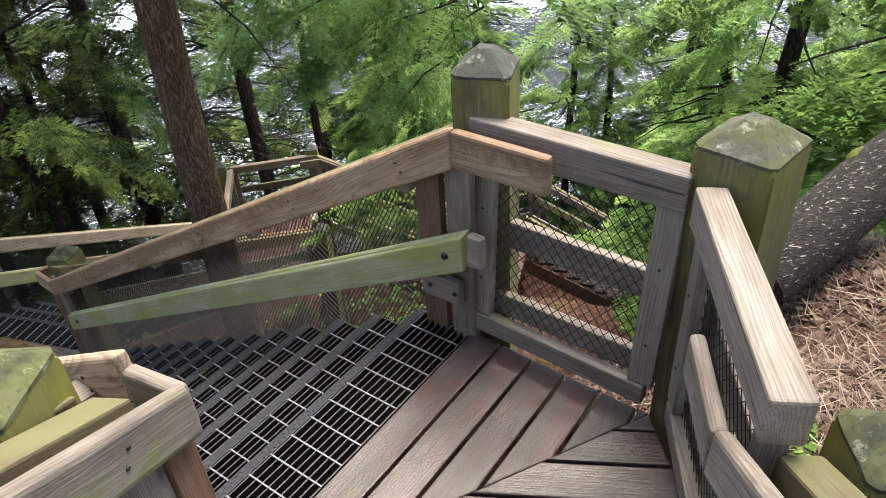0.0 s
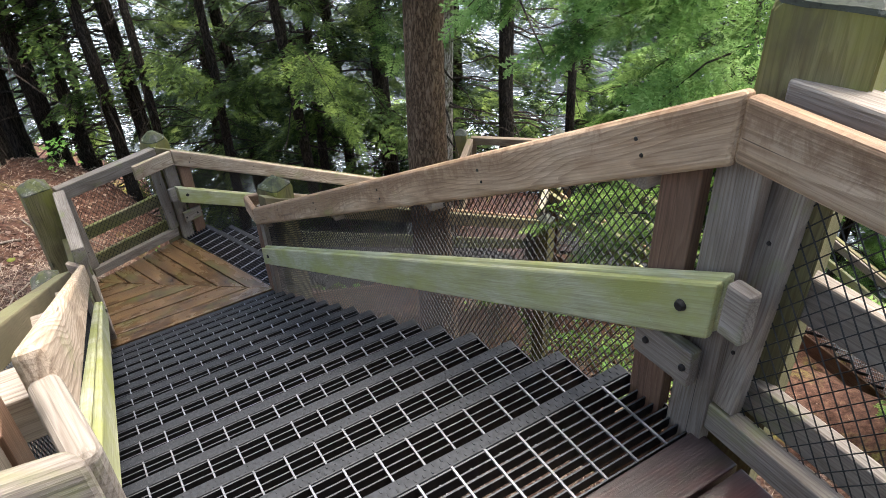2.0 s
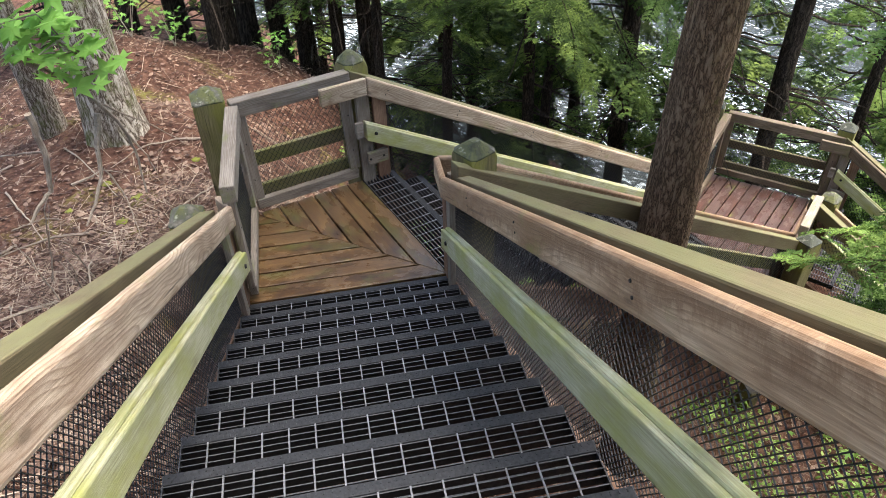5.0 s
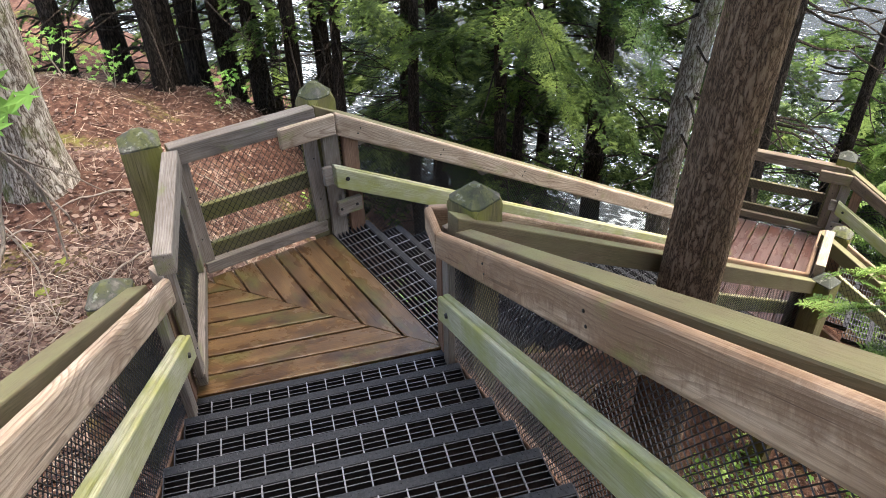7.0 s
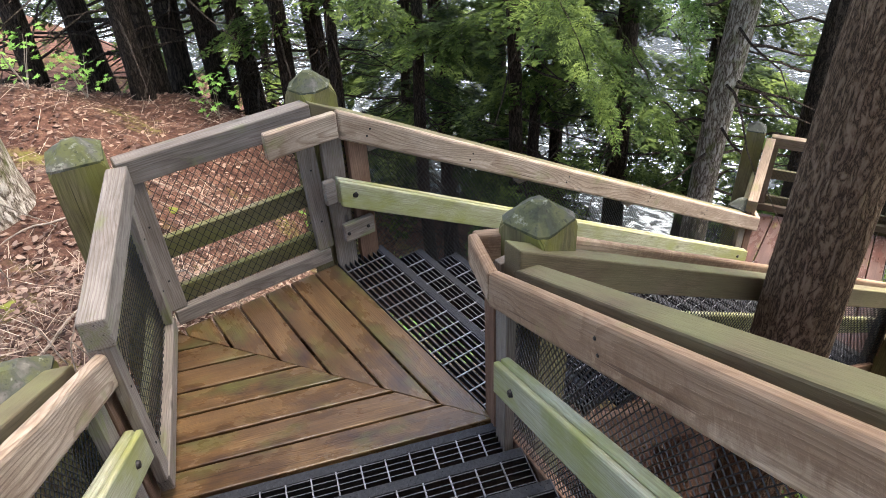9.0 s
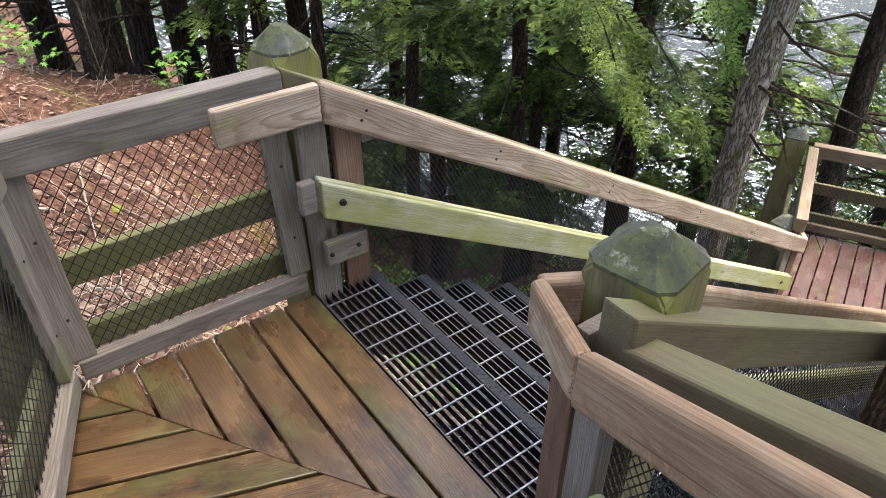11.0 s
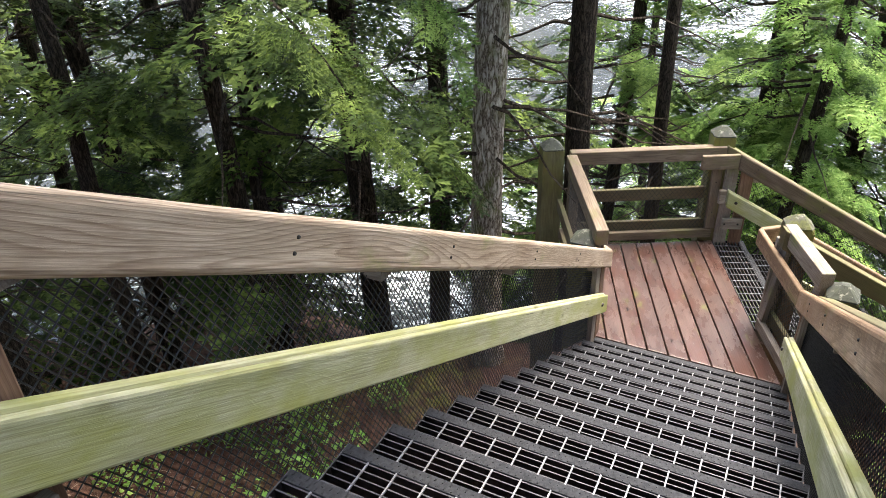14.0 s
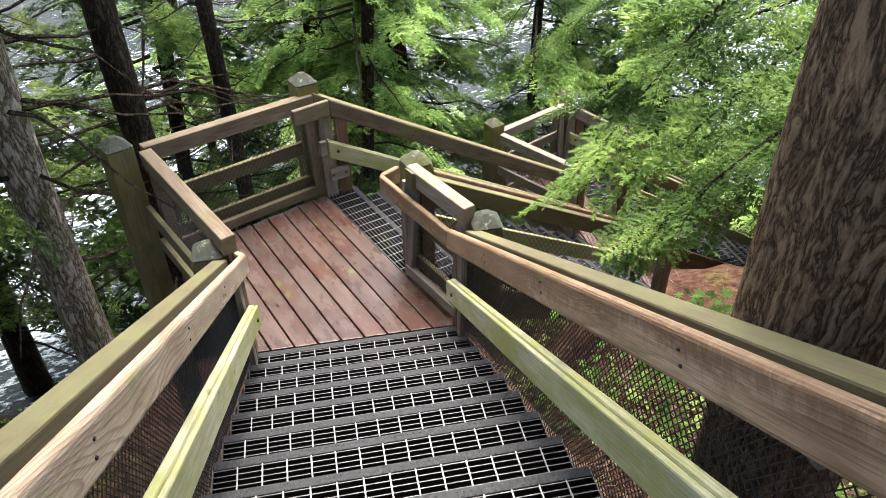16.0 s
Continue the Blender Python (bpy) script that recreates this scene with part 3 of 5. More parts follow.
def newel_post(at, deck_z, top, down, turn, label="square timber newel post with mossy pyramid top", size=0.19, tilt=(0, 0), cut=0.02):
    cap = 0.068
    tall = top + down
    key = (size, round(tall, 2), cut)
    if key not in POST_MESHES:
        POST_MESHES[key] = (post_mesh(size, tall, cap, cut), post_cap_mesh(size, cap, cut))
    p = empty("newel_post", flat(at, deck_z - down), label, "post", "newel posts")
    m = pose(at[0], at[1], deck_z - down, tilt[0], tilt[1], turn)
    child("shaft", POST_MESHES[key][0], p, m @ UPRIGHT.inverted() @ Matrix.Translation((tall, 0, 0)))
    child("cap", POST_MESHES[key][1], p, m @ Matrix.Translation((0, 0, tall - cap)), "grey lichened pyramid top")
    return p


def deg(u):
    return math.degrees(math.atan2(u.y, u.x))


# ---- railings ----
BOLT = None


def bolt(parent, at, normal, r=0.014):
    global BOLT
    if BOLT is None:
        bm = bmesh.new()
        bmesh.ops.create_cone(bm, cap_ends=True, segments=12, radius1=1.0, radius2=0.75, depth=0.9)
        bmesh.ops.bevel(bm, geom=list(bm.edges), offset=0.1, segments=1, affect="EDGES")
        BOLT = mesh_from("bolt", bm, IRON)
    q = Vector((normal[0], normal[1], 0)).to_track_quat("Z", "Y").to_matrix().to_4x4()
    m = Matrix.Translation(at) @ q @ Matrix.Diagonal((r, r, r, 1))
    child("bolt", BOLT, parent, m)


def stair_rail(edge, u, out, z, count, label, hr=RAILWOOD, guard=None, guard_len=0.36, end_dir=None, end_len=0.16, top_ext=True, top_start=0.09, extra=0.10, tail=(), rail_h=RAILH, fall=SLOPE, inset=0.05, back=0.0, mid_drop=0.0):
    """The sloping railing along one side of a flight: grasp rail, guard rail, mid rail, wire, blocks and supports.
    edge: the upper end of the flight's side; out: away from the treads; guard: the way of the level end at the top."""
    edge, out = Vector(edge), Vector(out)
    r = empty("stair_railing", flat(edge, z), label, "railing", "stair railings")
    run = FIRST + RUN * count
    end = run + extra

    def at(s, o, h):
        return flat(edge + u * s + out * o, z + h - fall * (s - 0.09))
    # grasp rail
    a, b = at(top_start - back, -inset, rail_h - 0.07), at(end, -0.05, rail_h - 0.07)
    rail = board("grasp_rail", r, a, b, 0.042, 0.14, hr, "", 0.018, wobble=0.004)
    for s in (0.25, 0.9, 1.7, 2.6, 3.4):
        if s < run:
            for dh in (-0.02, 0.025):
                bolt(r, at(s + 0.5 * dh, -0.0725, rail_h - 0.07 + dh), -out, 0.006)
    if guard is not None and top_ext:
        g = Vector(guard)
        c = Vector((a.x, a.y, a.z))
        board("grasp_rail_return", r, c, c + flat(g * guard_len, 0.0), 0.042, 0.14, hr, "", 0.012)
    if end_dir is not None:
        e = Vector(end_dir).normalized()
        c = Vector(b)
        board("grasp_rail_return", r, c + flat(e * 0.015, 0), c + flat(e * end_len, 0.0), 0.042, 0.14, hr, "", 0.015)
    p = Vector(b)
    for q in tail:
        q = flat(q, p.z)
        board("grasp_rail_return", r, p, q, 0.042, 0.14, hr, "", 0.015)
        p = q
    # guard rail behind it and the blocks between
    board("guard_rail", r, at(0.0, 0.078, rail_h - 0.085), at(run + 0.02, 0.078, rail_h - 0.085), 0.09, 0.135, CAPWOOD, "greenish mossy top rail", 0.008)
    for s in (0.3, 1.35, 2.45, run - 0.2):
        if s < run:
            board("spacer_block", r, at(s, -0.03 - (inset - 0.05) * (1 - s / run), rail_h - 0.125), at(s, 0.035, rail_h - 0.125), 0.09, 0.09, WOOD, "", 0.004)
    # mid rail
    board_at = lambda o, h: (at(0.04 - 0.95 * back, o, h - mid_drop), at(end - 0.12, o, h))
    board("mid_rail", r, *board_at(-0.083, 0.452), 0.024, 0.138, GREENWOOD, "yellow-green algae-covered board", 0.008, wobble=0.003)
    board("mid_rail_backing", r, *board_at(-0.052, 0.459), 0.036, 0.14, GREENWOOD, "", 0.011, wobble=0.003)
    if guard is not None:
        c = at(0.04 - 0.95 * back, -0.075, 0.455 - mid_drop)
        board("mid_rail_return", r, c + flat(Vector(guard) * 0.012 - u * 0.008, 0.022), c + flat(Vector(guard) * 0.075 - u * 0.008, 0.022), 0.04, 0.135, WOOD, "pale weathered end block", 0.008)
    bolt(r, at(0.12 - 0.95 * back, -0.1, 0.465 - mid_drop), -out, 0.016)
    bolt(r, at(end - 0.3, -0.1, 0.455), -out, 0.016)
    # supports at both ends
    for s, mat in ((0.06 - 0.5 * back, WOOD), (0.20 - 0.5 * back, REDWOOD), (run - 0.10, WOOD), (run + 0.03, REDWOOD)):
        zz = -RISE * count if s > run * 0.5 else 0.0
        hi = at(s, 0.0, rail_h - 0.10)
        lo = z + zz - 0.3
        bm = bmesh.new()
        h = (hi.z - lo) / 2
        bm_box(bm, -h, h, -0.055, 0.055, -0.019, 0.019, 0.004)
        side = flat(u, 0)
        x = Vector((0, 0, 1))
        m = Matrix((x, side, x.cross(side))).transposed().to_4x4()
        m.translation = (hi.x - out.x * 0.008, hi.y - out.y * 0.008, lo + h)
        child("support", mesh_from("support", bm, mat), r, m)
    p = at(0.06 - 0.5 * back, -0.06, 0.2)
    board("support_block", r, p - flat(u * 0.02, 0), p + flat(u * 0.16, 0), 0.035, 0.11, WOOD, "", 0.004)
    for s in (0.0, 0.12):
        bolt(r, at(0.06 - 0.5 * back + s, -0.08, 0.2 + fall * s), -out, 0.011)
    # wire panel
    cell = 0.03 if count == N else 0.056
    me = wire_mesh("wire_mesh", (0, 0, 0), (u.x, u.y, -SLOPE), (0, 0, 1), int(run / cell), int(0.8 / cell / 0.62), cell, GREYWIRE, 0.0022)
    child("wire_mesh", me, r, Matrix.Translation(at(0.1, 0.025, -0.02)), "fine dull grey wire mesh")
    return r


def guard_panel(a, b, z, out, label, wire=0.042, lean=0.075, mid=True):
    """A level guard between two corners: framed wire panel leaning slightly outwards, with a mid rail behind."""
    timber = BROWNWOOD if "brown" in label else WOOD
    a, b, out = Vector(a), Vector(b), Vector(out).normalized()
    d = (b - a).normalized()
    n = (b - a).length
    g = empty("guard_panel", flat(a, z), label, "guard rail", "landing guard panels")

    def at(s, h, o=0.0):
        return flat(a + d * s + out * (o + lean * h / RAILH), z + h)
    board("top_rail", g, at(0, RAILH - 0.03), at(n, RAILH - 0.03), 0.09, 0.125, timber, "", 0.008, wobble=0.003)
    board("bottom_rail", g, at(0.03, 0.085), at(n - 0.03, 0.085), 0.05, 0.085, timber, "", 0.006)
    for s in (0.05, n - 0.05):
        p, q = at(s, 0.13), at(s, RAILH - 0.09)
        x = (q - p).normalized()
        side = flat(d, 0)
        m = Matrix((x, side, x.cross(side))).transposed().to_4x4()
        m.translation = (p + q) / 2
        bm = bmesh.new()
        h = (q - p).length / 2
        bm_box(bm, -h, h, -0.045, 0.045, -0.02, 0.02, 0.005)
        child("stile", mesh_from("stile", bm, timber), g, m)
    if mid:
        mid_h = 0.41 if "mossy board" in label else 0.46
        board("mid_rail", g, at(0.02, mid_h, 0.09), at(n - 0.02, mid_h, 0.09), 0.04, 0.12, MOSSBOARD if "mossy board" in label else WOOD if "grey" in label else CAPWOOD, "moss-greened board behind the wire", 0.006)
    if mid:
        board("low_rail", g, at(0.02, 0.16, 0.06), at(n - 0.02, 0.16, 0.06), 0.04, 0.10, MOSSBOARD if "mossy board" in label else WOOD if "grey" in label else CAPWOOD, "", 0.006)
    ez = Vector((out.x * lean / RAILH, out.y * lean / RAILH, 1))
    me = wire_mesh("wire_mesh", (0, 0, 0), (d.x, d.y, 0), tuple(ez), int((n - 0.12) / wire), int(0.74 / wire / 0.62), wire, WIRE, 0.0019)
    child("wire_mesh", me, g, Matrix.Translation(at(0.08, 0.11, 0.015)), "black diamond wire mesh")
    for s, h in ((0.05, 0.3), (0.05, 0.6), (n - 0.05, 0.3), (n - 0.05, 0.6)):
        bolt(g, at(s, h, -0.021), -out, 0.006)
    return g


def outward(a, b, inner):
    d, n = inward_of(Vector(a), Vector(b), Vector(inner))
    return -n


def corner_way(a, b):
    return (Vector(b) - Vector(a)).normalized()


R = lambda u: -left(u)
S0 = (FIRST + RUN * 6) * U0
A0_E = A0_R + left(U0) * 0.13
stair_rail(A_FAR, U1, R(U1), ZA, N, "weathered tan handrail with algae-green mid rail and wire", WETRAIL, corner_way(A_FAR, A_COR), 0.38, rail_h=0.89, fall=0.558, extra=-0.09, back=0.08, mid_drop=0.065,
           tail=(B_IN + Vector((-0.15, 0.06)), B_IN + U2 * 0.20 - R(U2) * 0.05))
stair_rail(A_IN, U1, left(U1), ZA, N, "weathered handrail with algae-green mid rail beside leaf litter", RAILWOOD, top_start=0.07, rail_h=0.875, fall=0.56, inset=0.11, tail=(B_L + U1 * 0.22 + left(U1) * 0.04,))
stair_rail(B_FAR, U2, left(U2), ZB, N, "pale tan handrail with algae-green mid rail and wire", RAILWOOD, corner_way(B_FAR, B_COR), 0.38, tail=(C_L + U2 * 0.20 + left(U2) * 0.08,))
stair_rail(B_IN, U2, R(U2), ZB, N, "wet brown handrail with mossy top rail above the slope", WETRAIL, top_start=0.18,
           tail=(C_IN + Vector((-0.03, 0.30)), C_IN + Vector((0.14, 0.36))))
stair_rail(C_FAR, U3, left(U3), ZC, N3, "brown handrail descending to a lower landing", BROWNWOOD, corner_way(C_FAR, C_COR), 0.34)
stair_rail(C_IN, U3, R(U3), ZC, N3, "mossy handrail of the third flight", WETRAIL)
stair_rail(D_FAR, U4, left(U4), ZD, N3, "grey handrail of the lowest flight among branches", WOOD)
stair_rail(D_IN, U4, R(U4), ZD, N3, "grey handrail of the lowest flight among branches", WOOD)
stair_rail(A0_E - S0, U0, R(U0), ZA + RISE * 6, 6, "weathered grey handrail of the upper flight", WOOD, tail=(A0_E + U0 * 0.42 - R(U0) * 0.04,))
stair_rail(A0_L - S0, U0, left(U0), ZA + RISE * 6, 6, "weathered grey handrail of the upper flight with mossy rail", WOOD, extra=0.08, rail_h=1.0,
           tail=(A_IN + U1 * 0.08 - left(U1) * 0.11,))

for a, b, inner, z, lab in (
        (A_FAR, A_COR, A_IN, ZA, "weathered grey framed guard panel with black wire"),
        (A_COR + Vector((0.06, -0.03)), A0_E + Vector((0.03, 0)), A_IN, ZA, "grey framed guard panel with black wire beside the upper flight"),
        (B_FAR, B_COR, B_IN, ZB, "weathered grey framed guard panel with mossy board behind wire"),
        (B_COR, B_L - left(U1) * 0.07, B_IN, ZB, "narrow weathered guard panel with dark wire beside leaf litter"),
        (C_COR, C_FAR, C_IN, ZC, "brown guard with mossy mid rails above the river"),
        (C_L, C_COR, C_IN, ZC, "brown guard with mossy top rail beside a tree"),
        (C_R, C_IN, C_L, ZC, "short guard panel with dark wire between two flights"),
        (D_L, D_COR, D_IN, ZD, "grey guard of the distant landing"),
        (D_COR, D_FAR, D_IN, ZD, "grey guard of the distant landing")):
    guard_panel(a, b, z, outward(a, b, inner), lab, lean=0.0 if "beside" in lab else 0.075)

for at_, z, top, down, turn, lab in (
        (A_FAR + R(U1) * 0.17 - U1 * 0.02 + Vector((-0.03, -0.01)), ZA, 1.155, 0.7, deg(U1) + 20, "square timber post with olive moss and pyramid top"),
        (A_COR + Vector((0.19, 0.05)), ZA, 1.10, 0.6, deg(U1) - 10, "big cracked mossy timber post with lichened pyramid top"),
        (A0_E + R(U0) * 0.25 + U0 * 0.0, ZA, 0.9, 0.6, deg(U0), "grey weathered timber post with worn end grain top"),
        (A_IN + left(U1) * 0.17 + U1 * 0.08, ZA, 1.075, 0.8, deg(U1) + 35, "squat mossy timber post with weathered top"),
        (B_FAR + left(U2) * 0.16 + U2 * 0.07, ZB, 1.055, 0.6, deg(U2) + 15, "timber post with pink-grey lichened pyramid top"),
        (B_COR + Vector((-0.16, -0.08)), ZB, 1.06, 0.5, deg(U1) + 10, "mossy green timber post leaning beside leaf litter"),
        (B_L + left(U1) * 0.20 - U1 * 0.0, ZB, 0.84, 0.6, deg(U1), "low mossy timber post beside dead leaves"),
        (B_IN + R(U1) * 0.19 + U1 * 0.09, ZB, 1.0, 0.9, deg(U1) + 30, "low dark mossy timber post with bluish rounded top"),
        (C_L + left(U2) * 0.15 + U2 * 0.10, ZC, 0.86, 3.2, deg(U2), "low mossy timber post at the landing edge"),
        (C_COR + Vector((-0.18, 0.06)), ZC, 1.06, 3.2, deg(U3) + 10, "dark mossy timber post before a tree trunk"),
        (C_FAR + left(U3) * 0.15 - U3 * 0.03, ZC, 1.10, 3.2, deg(U3), "brown timber post with olive top"),
        (C_IN + Vector((0.17, 0.12)), ZC, 0.96, 3.2, deg(U2) + 15, "timber post with pale bluish worn top"),
        (C_R + R(U2) * 0.17 + U2 * 0.02, ZC, 0.90, 3.2, deg(U2), "low timber post with mossy top"),
        (D_COR + Vector((-0.1, 0.12)), ZD, 1.1, 3.2, deg(U3), "distant grey timber post on the landing"),
        (D_FAR + left(U4) * 0.17, ZD, 1.1, 3.2, deg(U4), "distant grey timber post on the landing")):
    newel_post(at_, z, top, down, turn, lab, 0.235 if "big" in lab else 0.22 if "leaning" in lab else 0.23 if "squat" in lab else 0.2 if "olive moss" in lab else 0.21 if "bluish rounded" in lab else 0.19, cut=0.05 if "pink" in lab else 0.03 if "bluish" in lab else 0.018)

# ---- ground and water ----
HILL = ((1.9, 2.4, -0.25), (2.7, 3.4, -0.45), (1.0, 3.8, -3.6), (-0.3, 3.6, -3.6), (-1.6, 8.2, -6.6), (-2.0, 7.4, -6.2), (3.2, 0.5, 0.5), (-1.6, 0.2, -0.5), (-2.6, 2.0, -1.2), (-4.6, 3.2, -2.35), (-5.6, 4.8, -2.6),
        (-7.5, 5.1, -2.6), (-5.2, 6.6, -4.5), (-6.2, 9.4, -7.4), (-4.7, 7.9, -6.2), (-1.2, 4.3, -5.0), (-2.1, 6.6, -5.2), (-4.2, 9.4, -7.0), (-1.5, 12.0, -7.0), (1.5, 8.0, -6.3),
        (2.0, 13.5, -8.2), (6.0, 12.0, -8.8), (-9.0, 12.0, -8.8), (-4.0, 17.0, -9.8), (6.0, 5.0, -3.2), (8.0, 18.0, -11.6), (-10.2, 6.3, -2.75), (-9.9, 7.6, -3.65), (-14.0, 6.0, -5.2),
        (-13.0, 14.0, -8.8), (0.5, -4.0, 1.6), (-8.0, -2.0, 0.2), (10.0, -2.0, 1.4))
HP = np.array(HILL)
DECKS = ((A_IN, A_FAR, ZA), (A_COR, A0_R, ZA), (B_L, B_COR, ZB), (B_COR, B_FAR, ZB), (C_L, C_COR, ZC), (C_COR, C_FAR, ZC), (D_L, D_COR, ZD), (D_COR, D_FAR, ZD))
FLIGHTS = ((A0_R - S0, U0, ZA + RISE * 6, 6), (A_FAR, U1, ZA, N), (B_IN, U2, ZB, N), (C_IN, U3, ZC, N3), (D_IN, U4, ZD, N3))


def ceiling_of_ground(x, y):
    """How high the ground may stand so that it stays clear of treads and decks."""
    p, top = Vector((x, y)), 99.0
    for o, u, z, n in FLIGHTS:
        d = p - o
        s, w = d.dot(u), d.dot(left(u))
        ln = FIRST + RUN * n
        if -0.3 < s < ln + 0.3:
            away = max(0.0, -w - 0.05, w - W - 0.05)
            if away < 1.2:
                top = min(top, z - SLOPE * max(0.0, s - 0.1) - 0.42 + 0.9 * away * away)
    for a, b, z in DECKS:
        m = (a + b) / 2
        away = max(0.0, (p - m).length - 0.75)
        if away < 1.0:
            top = min(top, z - 0.28 + 0.9 * away * away)
    return top


def hill(x, y):
    d2 = (HP[:, 0] - x) ** 2 + (HP[:, 1] - y) ** 2
    w = 1 / (d2 + 0.6) ** 1.6
    z = float((w * HP[:, 2]).sum() / w.sum())
    far = min(1.0, max(0.0, (y - 12) / 8))
    z = z * (1 - far) + far * (-10.9 - 0.1 * max(0.0, y - 20))
    z += 0.10 * noise.noise(Vector((x * 0.6, y * 0.6, 0))) + 0.035 * noise.noise(Vector((x * 2.7, y * 2.7, 3)))
    top = ceiling_of_ground(x, y)
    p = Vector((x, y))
    # Past the first treads, a made-up berm keeps ground close below the eye.
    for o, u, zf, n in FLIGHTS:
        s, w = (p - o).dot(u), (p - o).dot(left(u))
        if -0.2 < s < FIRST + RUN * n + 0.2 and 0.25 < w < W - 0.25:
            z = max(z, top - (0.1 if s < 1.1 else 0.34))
    return min(z, top)


def ground():
    xs = np.concatenate([np.linspace(-400, -22, 10), np.linspace(-20, 16, 130), np.linspace(18, 400, 10)])
    ys = np.concatenate([np.linspace(-400, -10, 8), np.linspace(-8, 26, 125), np.linspace(28, 60, 8)])
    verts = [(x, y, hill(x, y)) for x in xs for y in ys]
    k = len(ys)
    faces = [(i * k + j, (i + 1) * k + j, (i + 1) * k + j + 1, i * k + j + 1) for i in range(len(xs) - 1) for j in range(k - 1)]
    me = mesh_arrays("ground", verts, faces, GROUND)
    for p in me.polygons:
        p.use_smooth = True
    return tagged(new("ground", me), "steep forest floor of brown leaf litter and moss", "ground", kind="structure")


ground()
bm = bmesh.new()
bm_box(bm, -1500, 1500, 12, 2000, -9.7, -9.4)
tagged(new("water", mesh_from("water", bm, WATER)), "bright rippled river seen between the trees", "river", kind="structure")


def scatter(name, mat, spots, size, shape, label, lift=0.012):
    verts, faces = [], []
    rng = random.Random(len(spots))
    for x, y in spots:
        z = hill(x, y) + lift * rng.random() + 0.004
        a, s = rng.uniform(0, 6.28), rng.uniform(*size)
        q = Euler((rng.uniform(-0.5, 0.5), rng.uniform(-0.5, 0.5), a)).to_matrix()
        b = len(verts)
        for px, py, pz in shape:
            v = q @ Vector((px * s, py * s, pz * s))
            verts.append((x + v.x, y + v.y, z + v.z))
        n = len(shape)
        faces.append(tuple(range(b, b + n)))
    return tagged(new(name, mesh_arrays(name, verts, faces, mat)), label, "litter", kind="stuff")


def spots(n, boxes, seed):
    rng = random.Random(seed)
    out = []
    for i in range(n):
        x0, x1, y0, y1 = boxes[i % len(boxes)]
        out.append((rng.uniform(x0, x1) + rng.gauss(0, 0.45), rng.uniform(y0, y1) + rng.gauss(0, 0.45)))
    return out


NEAR = ((-11.2, -3.8, 2.6, 9.5), (0.9, 4.5, 0.0, 5.0), (-4.5, -1.2, -0.5, 3.0), (-6.5, -4.3, 2.6, 7.5), (1.0, 3.2, 0.6, 4.2), (-2.8, 1.4, 2.6, 9.2))
LEAFSHAPE = ((-0.5, 0, 0), (-0.15, -0.3, 0.08), (0.3, -0.22, 0.02), (0.55, 0, 0.06), (0.3, 0.24, 0.0), (-0.1, 0.32, 0.05))
TWIG = ((-1, -0.016, 0), (1, -0.012, 0.05), (1, 0.012, 0.05), (-1, 0.016, 0))
scatter("leaf_litter", LITTER, spots(52000, NEAR, 1), (0.025, 0.075), LEAFSHAPE, "reddish brown dead leaves over the ground")
scatter("dry_needles", NEEDLES, spots(34000, NEAR, 2), (0.04, 0.17), TWIG, "pale dry twigs and needles over the ground", 0.03)


def undergrowth():
    """Low green leaves in loose drifts on the slope below the stairs."""
    rng = random.Random(21)
    verts, faces = [], []
    while len(faces) < 14000:
        x0, x1, y0, y1 = rng.choice(((-2.4, 1.2, 6.6, 12.0), (-8.0, -4.6, 8.0, 12.0), (1.2, 3.4, 1.0, 3.2)))
        x, y = rng.uniform(x0, x1), rng.uniform(y0, y1)
        if noise.noise(Vector((x * 1.1, y * 1.1, 7))) < (0.42 if y < 3.3 else -0.02):
            continue
        z = hill(x, y) + rng.uniform(0.01, 0.05 if y < 3.3 else 0.26)
        q = Euler((rng.uniform(-0.7, 0.7), rng.uniform(-0.7, 0.7), rng.uniform(0, 6.28))).to_matrix() * rng.uniform(0.025, 0.07)
        b = len(verts)
        verts += [tuple(Vector((x, y, z)) + q @ Vector(c)) for c in LEAFSHAPE]
        faces.append(tuple(range(b, b + len(LEAFSHAPE))))
    return tagged(new("undergrowth", mesh_arrays("undergrowth", verts, faces, LEAF_BRIGHT)), "low green leafy plants over the slope below the stairs", "plants", kind="stuff")


undergrowth()


# ---- trees ----
def trunk_mesh(height, r0, r1, mat, seed, lean=(0, 0), segs=22, rings=26, flare=0.35, rough=0.05):
    verts, faces = [], []
    for k in range(rings + 1):
        f = k / rings
        z = height * f
        r = r0 + (r1 - r0) * f + flare * r0 * math.exp(-z / 0.35)
        cx = lean[0] * z + 0.05 * math.sin(z * 0.7 + seed)
        cy = lean[1] * z + 0.05 * math.cos(z * 0.6 + seed)
        for i in range(segs):
            a = 2 * math.pi * i / segs
            w = r * (1 + rough * 2 * noise.noise(Vector((math.cos(a) * 2.2, math.sin(a) * 2.2, z * 0.5 + seed * 7))))
            verts.append((cx + w * math.cos(a), cy + w * math.sin(a), z))
    for k in range(rings):
        for i in range(segs):
            j = (i + 1) % segs
            faces.append((k * segs + i, k * segs + j, (k + 1) * segs + j, (k + 1) * segs + i))
    me = mesh_arrays("trunk", verts, faces, mat)
    for p in me.polygons:
        p.use_smooth = True
    return me


